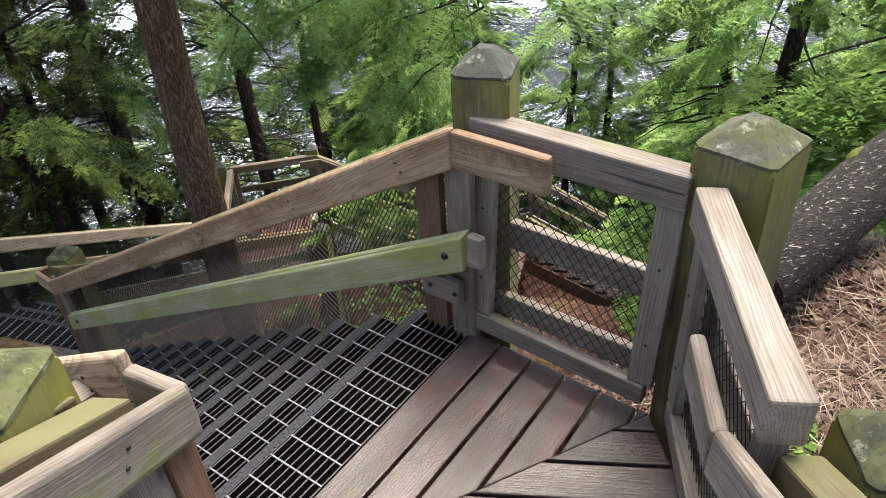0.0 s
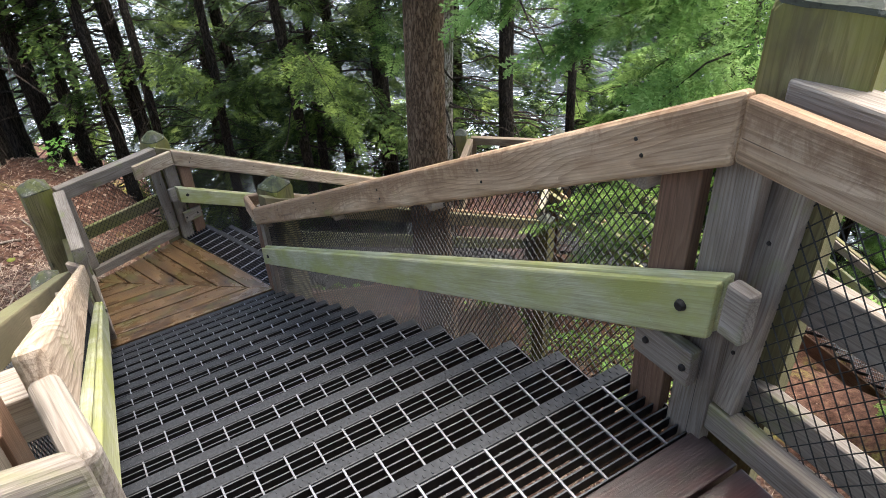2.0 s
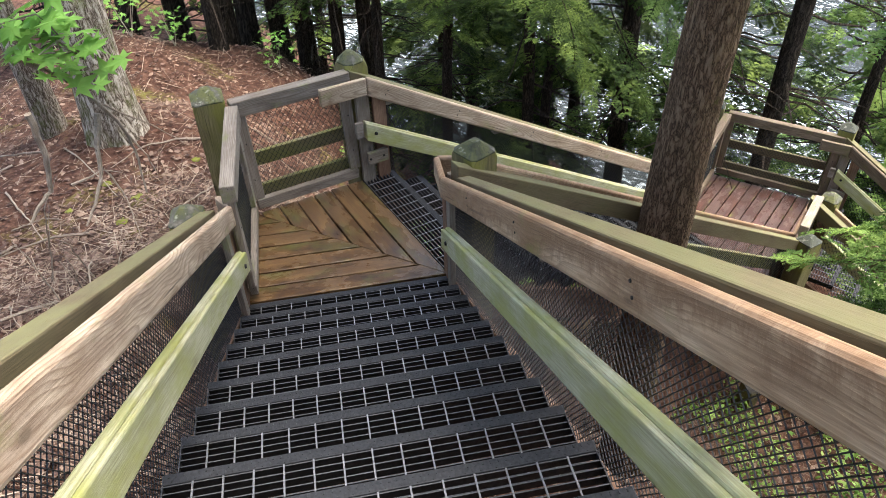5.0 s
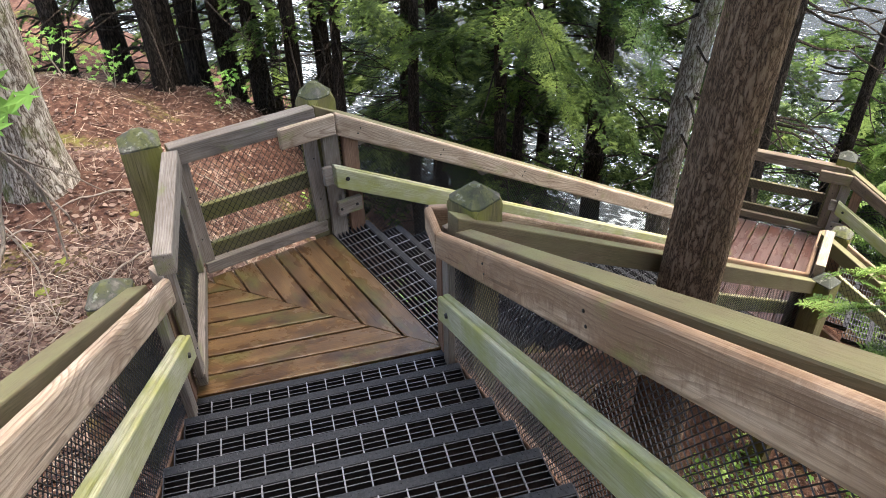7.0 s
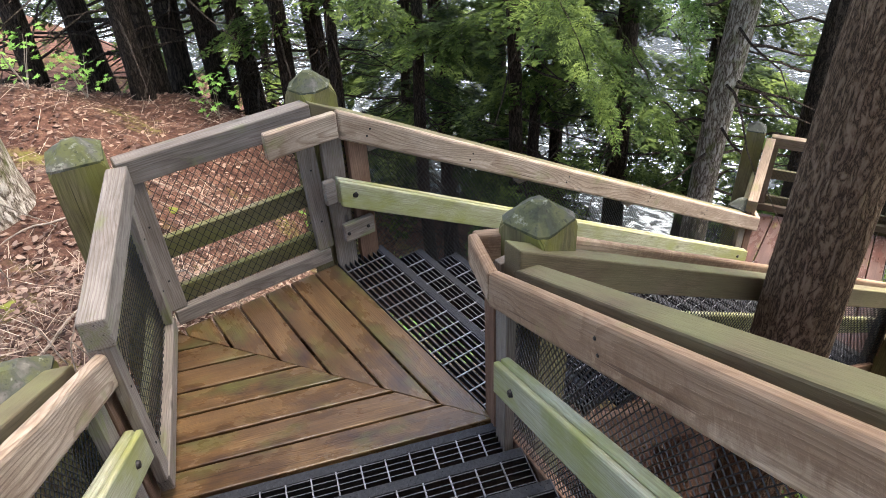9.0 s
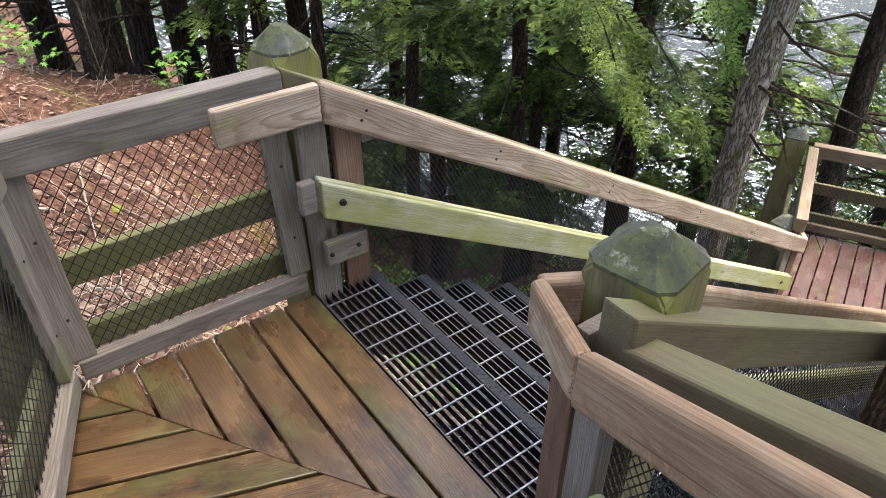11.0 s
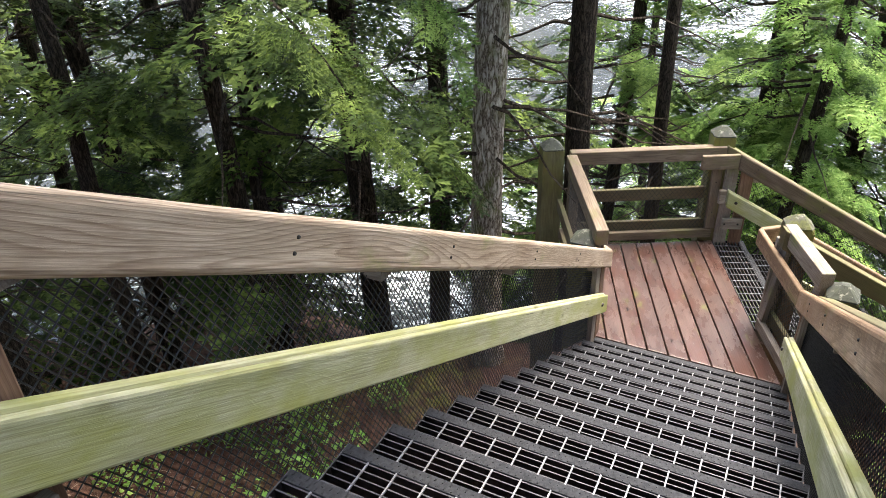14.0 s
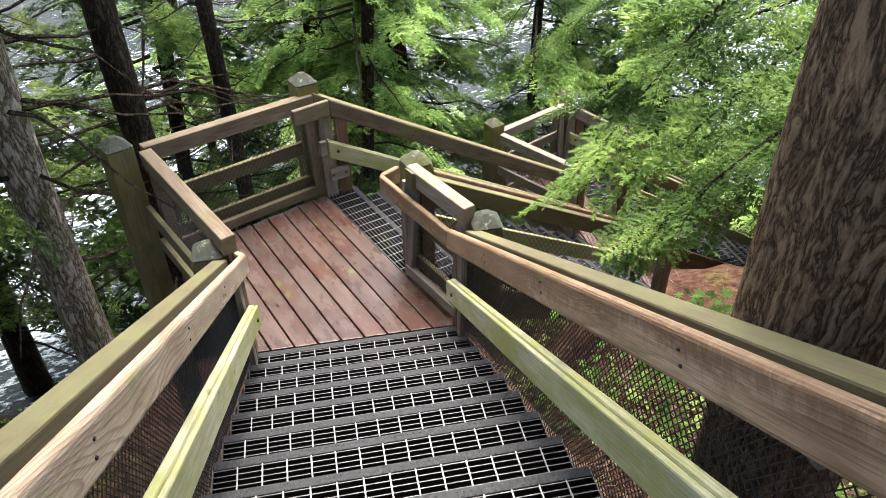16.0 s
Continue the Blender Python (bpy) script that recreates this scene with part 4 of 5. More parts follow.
def spray(rng, length, flat_=0.25, leaf_len=0.05, leaf_w=0.016, twigs=16, per=11):
    """One drooping flat branch spray: pointed leaflets along side twigs. Arrays of triangles in local space, x along the branch."""
    out = []
    for t in range(twigs):
        f = (t + 0.5) / twigs
        for side in (-1, 1):
            tl = length * (0.42 - 0.3 * f) * rng.uniform(0.7, 1.15) + 0.05
            ang = side * rng.uniform(0.75, 1.1)
            px, pz = f * length, -0.22 * length * f * f
            dx, dy = math.cos(ang), math.sin(ang)
            dz = rng.uniform(-0.35, 0.0)
            for i in range(per):
                g = (i + 1) / per
                cx, cy, cz = px + dx * tl * g, dy * tl * g, pz + dz * tl * g * g
                for s2 in (-1, 1):
                    la = ang + s2 * rng.uniform(0.5, 1.0)
                    ll = leaf_len * rng.uniform(0.7, 1.3) * (1.15 - 0.5 * g)
                    ex, ey = math.cos(la) * ll, math.sin(la) * ll
                    wx, wy = -math.sin(la) * leaf_w / 2, math.cos(la) * leaf_w / 2
                    tz = rng.uniform(-flat_, flat_) * ll
                    out.append(((cx + wx, cy + wy, cz), (cx + ex, cy + ey, cz + tz), (cx - wx, cy - wy, cz)))
    return np.array(out)


def triangles(name, q, mat):
    q = q.reshape(-1, 3)
    n = len(q) // 3
    me = bpy.data.meshes.new(name)
    me.vertices.add(len(q))
    me.vertices.foreach_set("co", q.ravel())
    me.loops.add(len(q))
    me.loops.foreach_set("vertex_index", np.arange(len(q)))
    me.polygons.add(n)
    me.polygons.foreach_set("loop_start", np.arange(0, len(q), 3))
    me.polygons.foreach_set("loop_total", np.full(n, 3))
    me.update(calc_edges=True)
    me.materials.append(mat)
    return me


def crown_mesh(name, seed, z0, z1, reach, limbs, mat, per_limb=11, droop=0.3, taper=0.5, leaf_len=0.13):
    """Layered boughs round a trunk: each limb carries small flat sprays that hang a little, with gaps between the limbs."""
    rng = random.Random(seed)
    kinds = [spray(rng, 1.0, leaf_len=leaf_len, leaf_w=leaf_len * 0.52, twigs=6, per=5, flat_=0.35) for _ in range(6)]
    out = []
    for i in range(limbs):
        f = (i + rng.random()) / limbs
        z = z0 + (z1 - z0) * f
        a = i * 2.4 + rng.uniform(-0.7, 0.7)
        ln = reach * (1 - taper * f) * rng.uniform(0.5, 1.1)
        sag = droop * rng.uniform(0.5, 1.6)
        for k in range(per_limb):
            g = 0.18 + 0.82 * (k + rng.random()) / per_limb
            s = min(0.75, max(0.26, ln * 0.30 * (1.35 - 0.6 * g))) * rng.uniform(0.8, 1.25)
            side = rng.choice((-1, 1)) * rng.uniform(0.1, 0.9)
            m = np.array(Euler((rng.uniform(-0.35, 0.35), rng.uniform(0.05, 0.6), a + side)).to_matrix())
            base = np.array((math.cos(a) * ln * g, math.sin(a) * ln * g, z + 0.12 * ln * g - sag * ln * g * g + rng.uniform(-0.06, 0.06)))
            out.append((kinds[rng.randrange(6)].reshape(-1, 3) * s) @ m.T + base)
    return triangles(name, np.concatenate(out), mat)


def limb_mesh(seed, z0, z1, reach, count, mat):
    rng = random.Random(seed)
    verts, faces = [], []
    for i in range(count):
        a, f = rng.uniform(0, 6.283), rng.random()
        z, ln = z0 + (z1 - z0) * f, reach * (1 - 0.5 * f) * rng.uniform(0.6, 1.0)
        pts = [Vector((math.cos(a) * ln * t, math.sin(a) * ln * t, z - 0.25 * ln * t * t + 0.06 * math.sin(9 * t + i))) for t in (0, 0.25, 0.5, 0.75, 1)]
        b = len(verts)
        for j, p in enumerate(pts):
            r = 0.024 * (1 - 0.8 * j / 4)
            for c in range(4):
                an = c * math.pi / 2
                verts.append((p.x - math.sin(a) * r * math.cos(an), p.y + math.cos(a) * r * math.cos(an), p.z + r * math.sin(an)))
        for j in range(4):
            for c in range(4):
                d = (c + 1) % 4
                faces.append((b + j * 4 + c, b + j * 4 + d, b + j * 4 + 4 + d, b + j * 4 + 4 + c))
    return mesh_arrays("limbs", verts, faces, mat)


def tree(at, trunk, crown, limbs, label, turn=0, scale=1.0, sink=0.3, category="tree"):
    x, y = at
    m = pose(x, y, hill(x, y) - sink, 0, 0, turn) @ Matrix.Scale(scale, 4)
    t = empty("tree", (x, y, hill(x, y) - sink), label, category, "forest trees")
    child("trunk", trunk, t, m)
    if limbs:
        tagged(child("branchwork", limbs, t, m), kind="stuff")
    if crown:
        child("crown", crown, t, m)
    return t


# High crowns of these first two trees are out of view, added for shade.
BIG = trunk_mesh(15, 0.208, 0.135, BARK, 2, (0.0, 0.0), 40, 60, 0.3, 0.06)
tree((-2.18, 6.58), BIG, crown_mesh("crown", 5, 7.0, 14, 3.6, 34, LEAF_MID), limb_mesh(5, 6.2, 13, 2.4, 30, DARKBARK), "tall hemlock trunk with furrowed brown bark beside the stairs", 0, 1.0, 0.3)
PALE = trunk_mesh(14, 0.27, 0.2, PALEBARK, 4, (-0.02, 0.02), 40, 50, 0.5, 0.08)
tree((-7.66, 4.9), PALE, crown_mesh("crown", 6, 7.0, 13.5, 3.8, 34, LEAF_MID), limb_mesh(3, 7, 13, 2.5, 20, DARKBARK), "pale rough-barked trunk with mossy base on the slope", 40, 1.0, 0.3)
PALE2 = trunk_mesh(14, 0.18, 0.12, PALEBARK, 9, (0.01, 0.015), 28, 40, 0.3, 0.05)
tree((-4.15, 11.75), PALE2, crown_mesh("crown", 8, 5.6, 11, 2.0, 40, LEAF_DARK), limb_mesh(8, 2.0, 10, 2.0, 40, DARKBARK), "slender pale-barked cedar beside the third landing", 0, 1.0, 0.4)

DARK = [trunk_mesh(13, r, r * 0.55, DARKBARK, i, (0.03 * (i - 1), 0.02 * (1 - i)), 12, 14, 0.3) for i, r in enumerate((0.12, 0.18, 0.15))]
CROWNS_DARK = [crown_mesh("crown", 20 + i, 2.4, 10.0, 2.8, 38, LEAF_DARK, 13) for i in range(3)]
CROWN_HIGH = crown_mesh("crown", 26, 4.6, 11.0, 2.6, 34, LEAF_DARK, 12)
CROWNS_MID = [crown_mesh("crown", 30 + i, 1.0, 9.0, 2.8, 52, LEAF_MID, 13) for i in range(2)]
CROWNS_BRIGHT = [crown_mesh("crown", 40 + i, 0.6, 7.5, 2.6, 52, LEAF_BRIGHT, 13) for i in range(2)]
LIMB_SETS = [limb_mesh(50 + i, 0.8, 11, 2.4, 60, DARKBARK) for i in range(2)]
trees_rng = random.Random(11)
for x, y in ((-12.6, 8.4), (-11.6, 9.2), (-11.4, 10.4), (-13.6, 6.9), (-9.6, 10.2), (-9.0, 12.6), (-6.0, 13.2), (-8.2, 15.4), (-11.4, 14.2), (-15.8, 11.0), (-5.4, 15.6), (-16.5, 7.6), (-14.5, 13.0), (-10.2, 16.0), (-13.0, 16.2)):
    i = trees_rng.randrange(3)
    tree((x, y), DARK[i], CROWN_HIGH if x < -9.3 and y < 11 else CROWNS_DARK[i], LIMB_SETS[i % 2], "dark slender cedar on the slope above the river", trees_rng.uniform(0, 360), trees_rng.uniform(0.85, 1.15))
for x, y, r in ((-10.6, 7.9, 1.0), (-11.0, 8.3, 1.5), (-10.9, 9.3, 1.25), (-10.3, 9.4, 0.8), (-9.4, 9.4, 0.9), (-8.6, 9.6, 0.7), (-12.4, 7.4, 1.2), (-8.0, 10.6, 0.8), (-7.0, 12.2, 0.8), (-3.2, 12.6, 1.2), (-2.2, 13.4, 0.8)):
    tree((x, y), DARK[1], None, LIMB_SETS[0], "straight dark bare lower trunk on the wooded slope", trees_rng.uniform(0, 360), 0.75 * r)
tree((-6.8, 11.4), DARK[0], CROWN_HIGH, LIMB_SETS[1], "dark slender cedar with high boughs above the river", 80, 0.95)
tree((-8.5, 4.45), PALE2, None, None, "slender grey-barked trunk on the leaf-covered slope", 170, 0.8)
for x, y in ((-2.6, 15.8), (-0.6, 15.0), (1.2, 16.2), (4.2, 15.4), (6.4, 16.0), (8.6, 13.0)):
    i = trees_rng.randrange(2)
    tree((x, y), DARK[i], CROWNS_MID[i], LIMB_SETS[i], "green hemlock on the lower slope", trees_rng.uniform(0, 360), trees_rng.uniform(0.8, 1.05))
for x, y, sc in ((5.6, 14.2, 0.9), (3.2, 15.0, 0.8), (-0.6, 13.4, 0.75), (4.6, 9.6, 0.9), (3.9, 7.4, 0.9), (6.4, 8.4, 0.95), (0.8, 17.8, 0.9), (7.6, 11.0, 0.9), (-1.6, 18.0, 0.8), (4.9, 5.4, 0.95), (1.0, 15.2, 0.95)):
    i = trees_rng.randrange(2)
    tree((x, y), DARK[0], CROWNS_BRIGHT[i], LIMB_SETS[i], "bright green young hemlock on the lower slope", trees_rng.uniform(0, 360), sc)


# Out-of-view trees, added to cut sky light on the first landing.
for x, y in ((2.8, -1.6), (-3.4, -1.2), (4.6, 1.2)):
    tree((x, y), BIG, crown_mesh("crown", int(90 + x), 4.5, 12, 3.6, 36, LEAF_MID), None, "unseen tall hemlock added to shade the first landing", trees_rng.uniform(0, 360), 0.9)


# ---- boughs, dead branches and undergrowth ----
def tube(parent, name, pts, r0, r1, mat, segs=7):
    verts, faces = [], []
    pts = [Vector(p) for p in pts]
    fine = []
    for i in range(len(pts) - 1):
        for k in range(4):
            t = k / 4
            fine.append(pts[i].lerp(pts[i + 1], t) + 0.012 * noise.noise_vector(pts[i] * 5 + Vector((t * 3, i, 0))))
    fine.append(pts[-1])
    n = len(fine)
    for i, p in enumerate(fine):
        d = (fine[min(i + 1, n - 1)] - fine[max(i - 1, 0)]).normalized()
        a = d.orthogonal().normalized()
        b = d.cross(a)
        r = r0 + (r1 - r0) * i / (n - 1)
        for k in range(segs):
            w = 2 * math.pi * k / segs
            verts.append(tuple(p + a * r * math.cos(w) + b * r * math.sin(w)))
    for i in range(n - 1):
        for k in range(segs):
            j = (k + 1) % segs
            faces.append((i * segs + k, i * segs + j, (i + 1) * segs + j, (i + 1) * segs + k))
    faces += [tuple(range(segs))[::-1], tuple(range((n - 1) * segs, n * segs))]
    return child(name, mesh_arrays(name, verts, faces, mat), parent, Matrix.Identity(4))


STICK = wood("bare_grey_stick", (0.13, 0.10, 0.08), (0.28, 0.23, 0.19), (0.45, 0.39, 0.34))


def dead_branch(main, twigs, label, thick=0.022):
    o = empty("dead_branch", main[0], label, "branch", "dead branches")
    tube(o, "stem", main, thick, 0.3 * thick, STICK)
    for t in twigs:
        tube(o, "twig", t, 0.4 * thick, 0.0025, STICK, 5)


dead_branch([(-5.23, 3.5, -0.74), (-5.23, 3.62, -0.85), (-5.3, 3.8, -1.05), (-5.35, 4.0, -1.43), (-5.34, 4.05, -1.69), (-5.25, 3.99, -2.0)], ([(-5.33, 3.91, -1.24), (-5.44, 4.11, -1.46), (-5.54, 4.34, -1.69), (-5.51, 4.5, -1.89)], [(-5.35, 4.0, -1.43), (-5.29, 4.1, -1.75), (-5.31, 4.14, -1.94)]), "bare broken branch with pale twigs over leaf litter")
dead_branch([(-4.79, 3.32, -0.89), (-4.8, 3.32, -1.17), (-4.83, 3.27, -1.41), (-4.81, 3.16, -1.47), (-4.79, 3.07, -1.54)], (), "thin grey bare stick standing in dead leaves")
dead_branch([(-5.2, 3.83, -1.25), (-5.15, 3.74, -1.42), (-5.07, 3.67, -1.59), (-4.96, 3.53, -1.71), (-4.87, 3.39, -1.78)], ([(-5.08, 3.7, -1.56), (-4.94, 3.73, -1.76), (-4.69, 3.64, -1.94)],), "crooked grey stick among brown dead leaves")
twig_rng = random.Random(15)
for i in range(16):
    x, y = twig_rng.uniform(-5.6, -4.5), twig_rng.uniform(3.0, 4.4)
    z, a, h = hill(x, y), twig_rng.uniform(0, 6.28), twig_rng.uniform(0.35, 0.95)
    c, d = 0.35 * h * math.cos(a), 0.35 * h * math.sin(a)
    top = (x + c, y + d, z + h)
    dead_branch([(x, y, z - 0.03), (x + 0.25 * c, y + 0.3 * d, z + 0.4 * h), (x + 0.7 * c, y + 0.5 * d, z + 0.75 * h), top],
                ([(x + 0.25 * c, y + 0.3 * d, z + 0.4 * h), (x - 0.3 * c, y + 0.8 * d, z + 0.7 * h)],), "thin bare twig standing out of the leaf litter", 0.006)
stick_rng = random.Random(5)
for i in range(34):
    x, y = stick_rng.uniform(-8.5, -4.3), stick_rng.uniform(2.6, 7.2)
    if i > 26:
        x, y = stick_rng.uniform(1.3, 3.0), stick_rng.uniform(1.0, 3.0)
    a, ln = stick_rng.uniform(0, 6.28), stick_rng.uniform(0.4, 1.3)
    p = []
    for k in range(4):
        q = (x + math.cos(a) * ln * k / 3, y + math.sin(a) * ln * k / 3)
        p.append((q[0], q[1], hill(*q) + 0.012 + (0.10 * stick_rng.random() if k in (1, 2) else 0)))
    o = empty("fallen_stick", p[0], "thin dry stick lying on the leaf litter", "stick", "fallen sticks")
    tube(o, "stem", p, stick_rng.uniform(0.006, 0.016), 0.004, STICK, 5)


def maple_leaf_mesh():
    bm = bmesh.new()
    pts = []
    lobes = ((-2.5, 0.45), (-2.0, 0.28), (-1.5, 0.72), (-1.05, 0.38), (-0.75, 0.85), (-0.45, 0.45), (0.0, 1.0), (0.45, 0.45), (0.75, 0.85), (1.05, 0.38), (1.5, 0.72), (2.0, 0.28), (2.5, 0.45))
    c = bm.verts.new((0, 0, 0))
    ring = [bm.verts.new((math.cos(a) * r, math.sin(a) * r, -0.12 * r * r)) for a, r in lobes]
    for i in range(len(ring) - 1):
        bm.faces.new((c, ring[i], ring[i + 1]))
    return mesh_from("leaf", bm, LEAF_MAPLE)


MAPLE = maple_leaf_mesh()


def maple_branch(pts, spread, count, size, label, seed):
    rng = random.Random(seed)
    o = empty("maple_branch", pts[0], label, "branch", "leafy branches")
    tube(o, "stem", pts, 0.008, 0.003, STICK, 5)
    for i in range(count):
        p = Vector(pts[rng.randrange(len(pts))]) + Vector([rng.gauss(0, spread) for _ in range(3)])
        s = size * rng.uniform(0.7, 1.2)
        m = pose(*p, rng.uniform(-35, 35), rng.uniform(-35, 35), rng.uniform(0, 360)) @ Matrix.Scale(s, 4)
        child("leaf", MAPLE, o, m)


maple_branch([(-5.22, 3.74, -0.58), (-5.17, 3.74, -0.73), (-5.22, 3.88, -0.83), (-5.08, 3.59, -0.7), (-5.21, 3.85, -0.69), (-5.19, 3.73, -0.66), (-5.25, 3.9, -0.91), (-5.13, 3.68, -0.49), (-5.3, 3.45, -0.55), (-5.4, 3.2, -0.6), (-5.25, 3.3, -0.35), (-5.1, 3.5, -0.25), (-5.35, 3.0, -0.45), (-5.3, 3.35, -0.8)], 0.13, 110, 0.15, "bright green maple branch hanging before a pale trunk", 3)


maple_branch([(-0.2, 8.1, -4.6), (-0.5, 8.0, -4.3), (-0.8, 8.1, -4.1), (-0.9, 7.9, -4.4), (-0.6, 7.7, -4.2), (-1.0, 8.3, -4.5)], 0.2, 120, 0.075, "bright green leafy branch beside the lower flight", 9)


def shrub(x, y, size, count, label, seed):
    rng = random.Random(seed)
    z = hill(x, y)
    o = empty("shrub", (x, y, z), label, "shrub", "undergrowth shrubs")
    for k in range(4):
        a = rng.uniform(0, 6.28)
        tube(o, "stem", ((x, y, z), (x + 0.3 * size * math.cos(a), y + 0.3 * size * math.sin(a), z + size * 0.8)), 0.008, 0.003, STICK, 5)
    for i in range(count):
        a, r, h = rng.uniform(0, 6.28), size * 0.55 * math.sqrt(rng.random()), size * rng.uniform(0.25, 1.0)
        m = pose(x + r * math.cos(a), y + r * math.sin(a), z + h, rng.uniform(-40, 40), rng.uniform(-40, 40), rng.uniform(0, 360)) @ Matrix.Scale(rng.uniform(0.05, 0.09), 4)
        child("leaf", MAPLE, o, m)


for i, (x, y, sz) in enumerate(((-10.4, 6.5, 0.7), (-10.6, 7.2, 0.6), (-5.1, 7.3, 0.9), (-5.1, 8.2, 0.9), (-4.6, 9.0, 0.8), (-5.0, 9.0, 0.7), (-5.6, 9.8, 0.8), (-6.4, 9.2, 0.7), (-9.4, 8.2, 0.6))):
    shrub(x, y, sz, 60, "bright green broad-leaved shrub on the forest floor", 60 + i)


def bough(start, end, sprays, mat, label, seed, ln=0.75):
    """One hanging hemlock bough: a thin stem with flat feathery sprays on both sides."""
    rng = random.Random(seed)
    a, b = Vector(start), Vector(end)
    o = empty("hemlock_bough", a, label, "branch", "hemlock boughs")
    mid = (a + b) / 2 + Vector((0, 0, 0.12))
    tube(o, "stem", (a, mid, b), 0.014, 0.004, DARKBARK, 5)
    kinds = [spray(rng, 1.0, leaf_len=0.07, leaf_w=0.03, twigs=11, per=9, flat_=0.6) for _ in range(3)]
    d = (b - a).normalized()
    yaw = math.atan2(d.y, d.x)
    for i in range(sprays):
        f = (i + 0.5) / sprays
        p = a.lerp(mid, f * 2) if f < 0.5 else mid.lerp(b, f * 2 - 1)
        s = 0.72 * ln * (1.1 - 0.5 * f) * rng.uniform(0.7, 1.2)
        side = (-1, 1)[i % 2] * rng.uniform(0.3, 1.1) * (1.2 - f)
        q = (kinds[i % 3].reshape(-1, 3) * s) @ np.array(Euler((rng.uniform(-0.7, 0.7), rng.uniform(0.0, 0.75), yaw + side)).to_matrix()).T + np.array(p)
        n = len(q) // 3
        tagged(child("spray", triangles("spray", q, mat), o, Matrix.Identity(4)), kind="stuff")


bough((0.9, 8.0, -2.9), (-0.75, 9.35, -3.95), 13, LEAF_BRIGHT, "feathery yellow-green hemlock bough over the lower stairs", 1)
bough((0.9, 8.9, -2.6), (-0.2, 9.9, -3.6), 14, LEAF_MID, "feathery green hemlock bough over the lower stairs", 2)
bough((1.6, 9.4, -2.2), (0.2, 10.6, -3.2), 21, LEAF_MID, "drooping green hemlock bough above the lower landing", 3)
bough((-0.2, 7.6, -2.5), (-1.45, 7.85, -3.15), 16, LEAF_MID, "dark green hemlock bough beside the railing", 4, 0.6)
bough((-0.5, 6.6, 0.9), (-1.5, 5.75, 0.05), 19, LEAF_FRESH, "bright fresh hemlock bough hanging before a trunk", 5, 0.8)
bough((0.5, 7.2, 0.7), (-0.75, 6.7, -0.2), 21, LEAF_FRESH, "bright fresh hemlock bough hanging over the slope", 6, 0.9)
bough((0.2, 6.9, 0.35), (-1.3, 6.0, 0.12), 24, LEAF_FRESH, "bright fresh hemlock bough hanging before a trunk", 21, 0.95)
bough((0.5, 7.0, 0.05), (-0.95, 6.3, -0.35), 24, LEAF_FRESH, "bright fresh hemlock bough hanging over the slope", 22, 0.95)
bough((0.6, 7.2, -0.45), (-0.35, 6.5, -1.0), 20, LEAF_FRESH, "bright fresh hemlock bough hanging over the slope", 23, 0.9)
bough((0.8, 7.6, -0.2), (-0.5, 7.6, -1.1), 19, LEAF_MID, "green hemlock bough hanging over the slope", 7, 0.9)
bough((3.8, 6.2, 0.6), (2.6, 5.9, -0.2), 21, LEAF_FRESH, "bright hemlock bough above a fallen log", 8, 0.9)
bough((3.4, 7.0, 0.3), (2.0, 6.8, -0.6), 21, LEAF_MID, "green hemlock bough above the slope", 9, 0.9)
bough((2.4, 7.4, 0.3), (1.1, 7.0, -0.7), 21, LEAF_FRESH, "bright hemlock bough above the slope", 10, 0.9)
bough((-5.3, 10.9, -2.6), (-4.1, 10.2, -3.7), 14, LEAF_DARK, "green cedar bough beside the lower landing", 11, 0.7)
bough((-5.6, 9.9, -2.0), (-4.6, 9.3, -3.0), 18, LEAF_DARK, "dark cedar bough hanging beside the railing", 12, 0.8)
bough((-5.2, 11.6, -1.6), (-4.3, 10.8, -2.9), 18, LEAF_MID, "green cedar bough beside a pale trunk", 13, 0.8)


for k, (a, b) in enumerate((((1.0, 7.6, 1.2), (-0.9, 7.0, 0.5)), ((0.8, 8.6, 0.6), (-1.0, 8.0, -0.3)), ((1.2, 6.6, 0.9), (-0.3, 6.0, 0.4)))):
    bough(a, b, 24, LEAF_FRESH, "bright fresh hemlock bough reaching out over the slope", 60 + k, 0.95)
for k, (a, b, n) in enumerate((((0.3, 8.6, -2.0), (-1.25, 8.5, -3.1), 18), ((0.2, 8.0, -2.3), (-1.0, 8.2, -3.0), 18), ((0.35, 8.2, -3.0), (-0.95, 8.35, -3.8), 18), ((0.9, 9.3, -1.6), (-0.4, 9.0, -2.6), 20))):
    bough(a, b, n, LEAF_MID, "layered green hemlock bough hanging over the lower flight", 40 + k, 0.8)


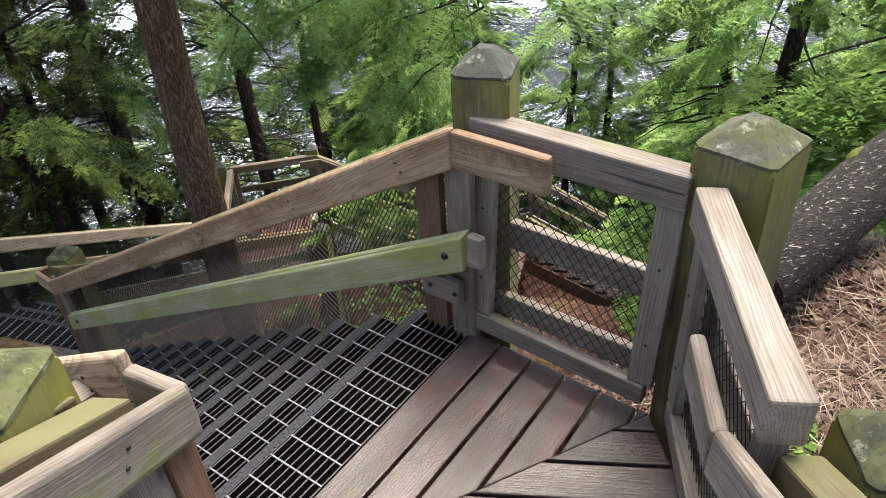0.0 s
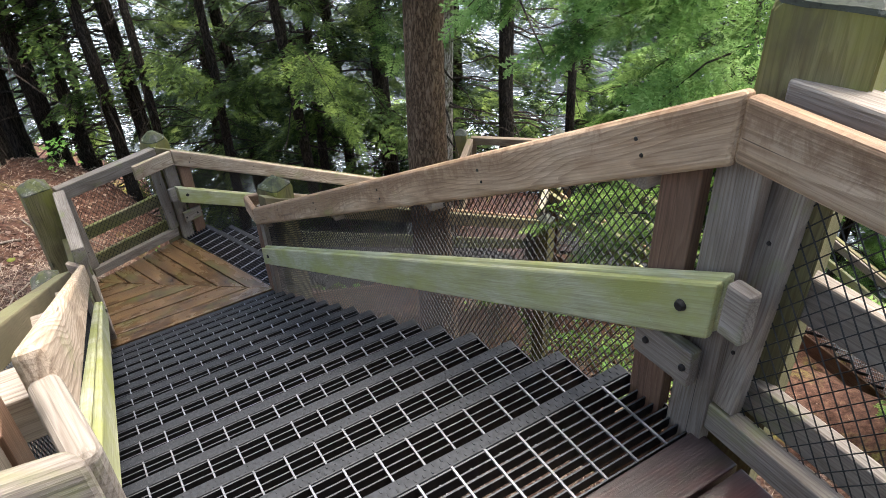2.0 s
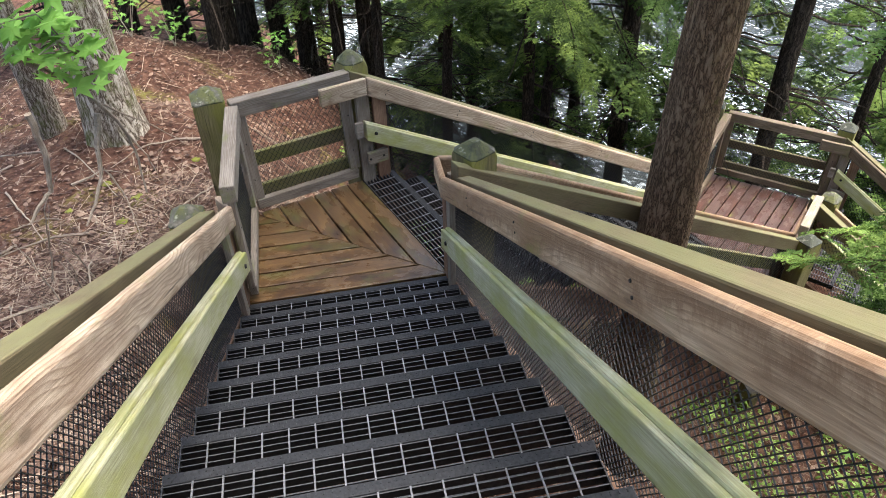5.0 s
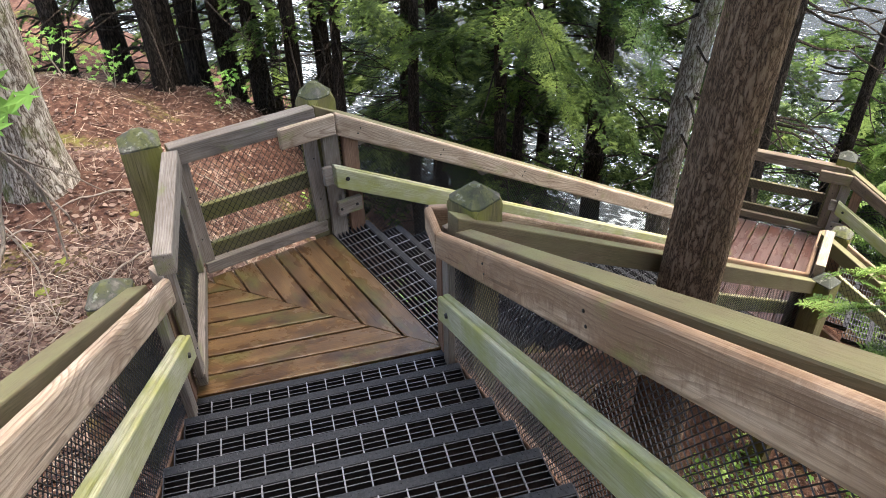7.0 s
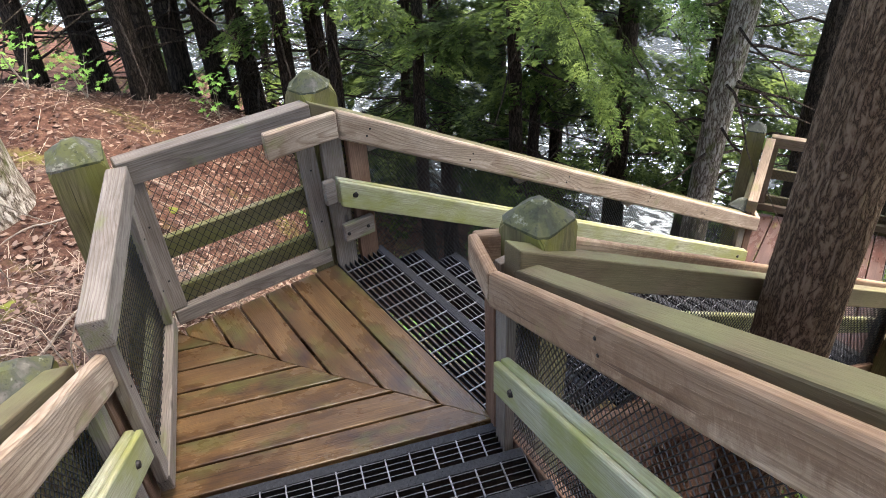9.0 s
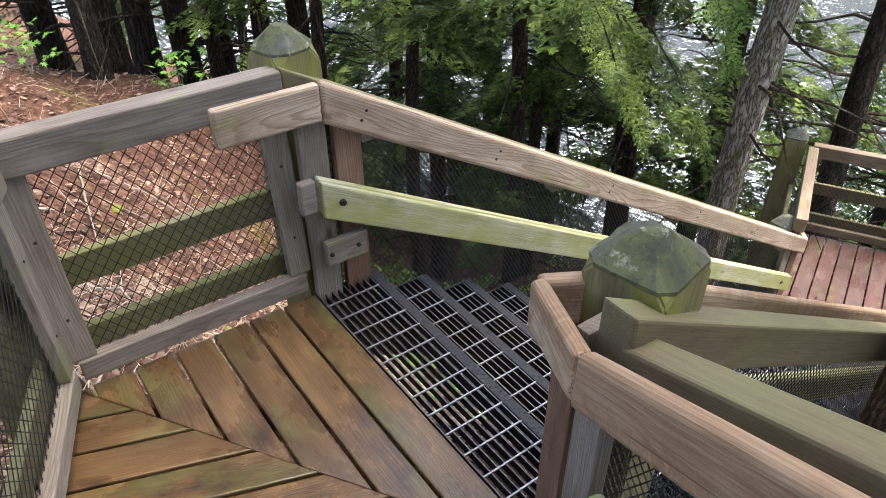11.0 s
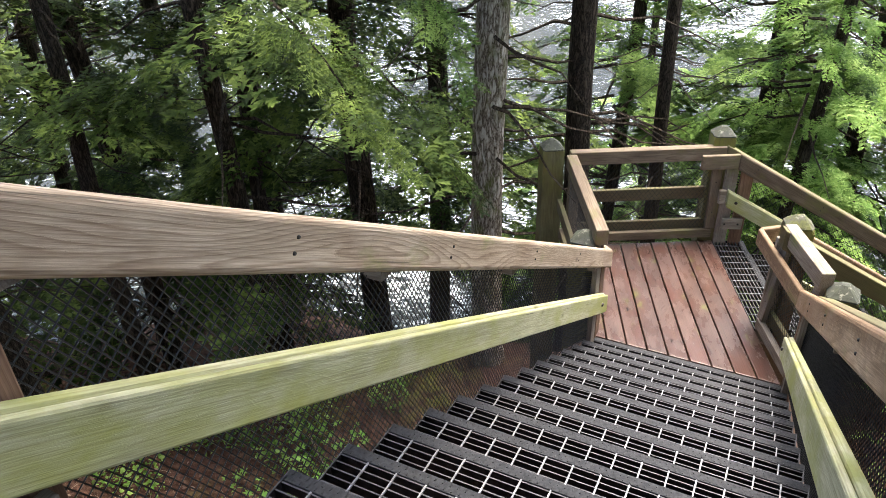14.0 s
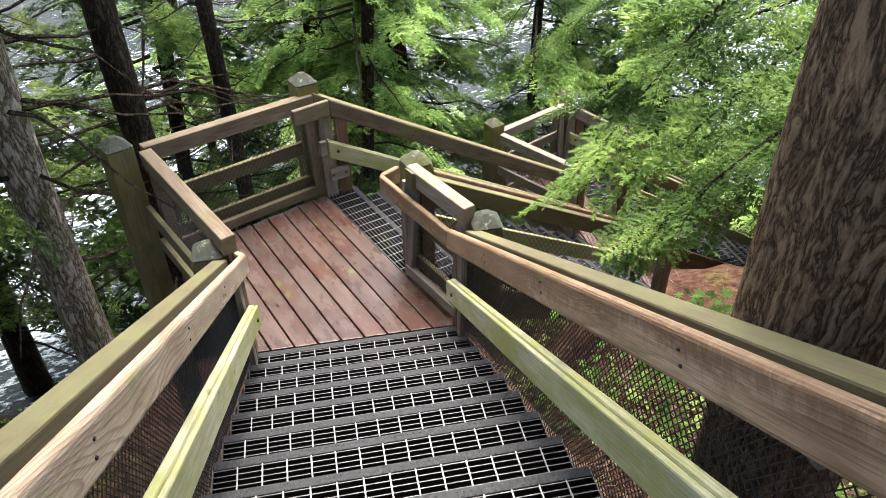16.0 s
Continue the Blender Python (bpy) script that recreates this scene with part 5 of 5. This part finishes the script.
def fallen_log():
    o = empty("fallen_log", (2.2, 3.45, -0.6), "thick dark fallen log flecked white with moss on top", "log")
    tube(o, "trunk", ((2.0, 3.35, -0.62), (2.7, 3.72, -0.32), (3.5, 4.15, 0.0), (4.9, 4.8, 0.35)), 0.2, 0.2, FLECKED, 20)
    for i, (x, y, z, s) in enumerate(((2.75, 3.78, -0.16, 0.13), (3.2, 4.02, 0.04, 0.15))):
        bm = bmesh.new()
        bmesh.ops.create_icosphere(bm, subdivisions=3, radius=s)
        for v in bm.verts:
            v.co.z *= 0.35
            v.co += 0.05 * noise.noise_vector(v.co * 9 + Vector((i, 0, 0)))
        child("moss_cushion", mesh_from("moss_cushion", bm, MOSS, True), o, Matrix.Translation((x, y, z)), "yellow-green moss")
    return o


fallen_log()
moss_rng = random.Random(8)
for i in range(26):
    x, y = (moss_rng.uniform(1.4, 2.6), moss_rng.uniform(1.2, 2.7)) if i < 12 else (moss_rng.uniform(-7.4, -4.9), moss_rng.uniform(3.8, 7.0))
    bm = bmesh.new()
    bmesh.ops.create_icosphere(bm, subdivisions=2, radius=moss_rng.uniform(0.03, 0.07))
    for v in bm.verts:
        v.co.z *= 0.3
        v.co += 0.02 * noise.noise_vector(v.co * 20 + Vector((i, 0, 0)))
    ob = new("moss_clump", mesh_from("moss_clump", bm, MOSS, True))
    ob.matrix_world = Matrix.Translation((x, y, hill(x, y) + 0.005))
    tagged(ob, "small yellow-green moss clump on leaf litter", "moss", "moss clumps")


# ---- unseen woods added on the far bank for the river to reflect ----
def reflected_woods():
    rng = random.Random(4)
    verts, faces = [], []
    for i in range(900):
        x, y = rng.uniform(-420, 420), rng.uniform(190, 280)
        h, r = rng.uniform(13, 26), rng.uniform(3, 6)
        z0 = -11 + (y - 190) * 0.25
        b = len(verts)
        for k, (f, rr) in enumerate(((0, 0.7), (0.25, 1.0), (0.6, 0.6), (1.0, 0.05))):
            for c in range(7):
                a = c * 0.8976 + k * 0.4
                w = r * rr * rng.uniform(0.75, 1.25)
                verts.append((x + w * math.cos(a), y + w * math.sin(a), z0 + h * f))
        for k in range(3):
            for c in range(7):
                d = (c + 1) % 7
                faces.append((b + k * 7 + c, b + k * 7 + d, b + k * 7 + 7 + d, b + k * 7 + 7 + c))
    return tagged(new("reflected_woods", mesh_arrays("reflected_woods", verts, faces, LEAF_DARK)), "unseen dark woods added for the river to reflect", "woods", kind="stuff")


reflected_woods()
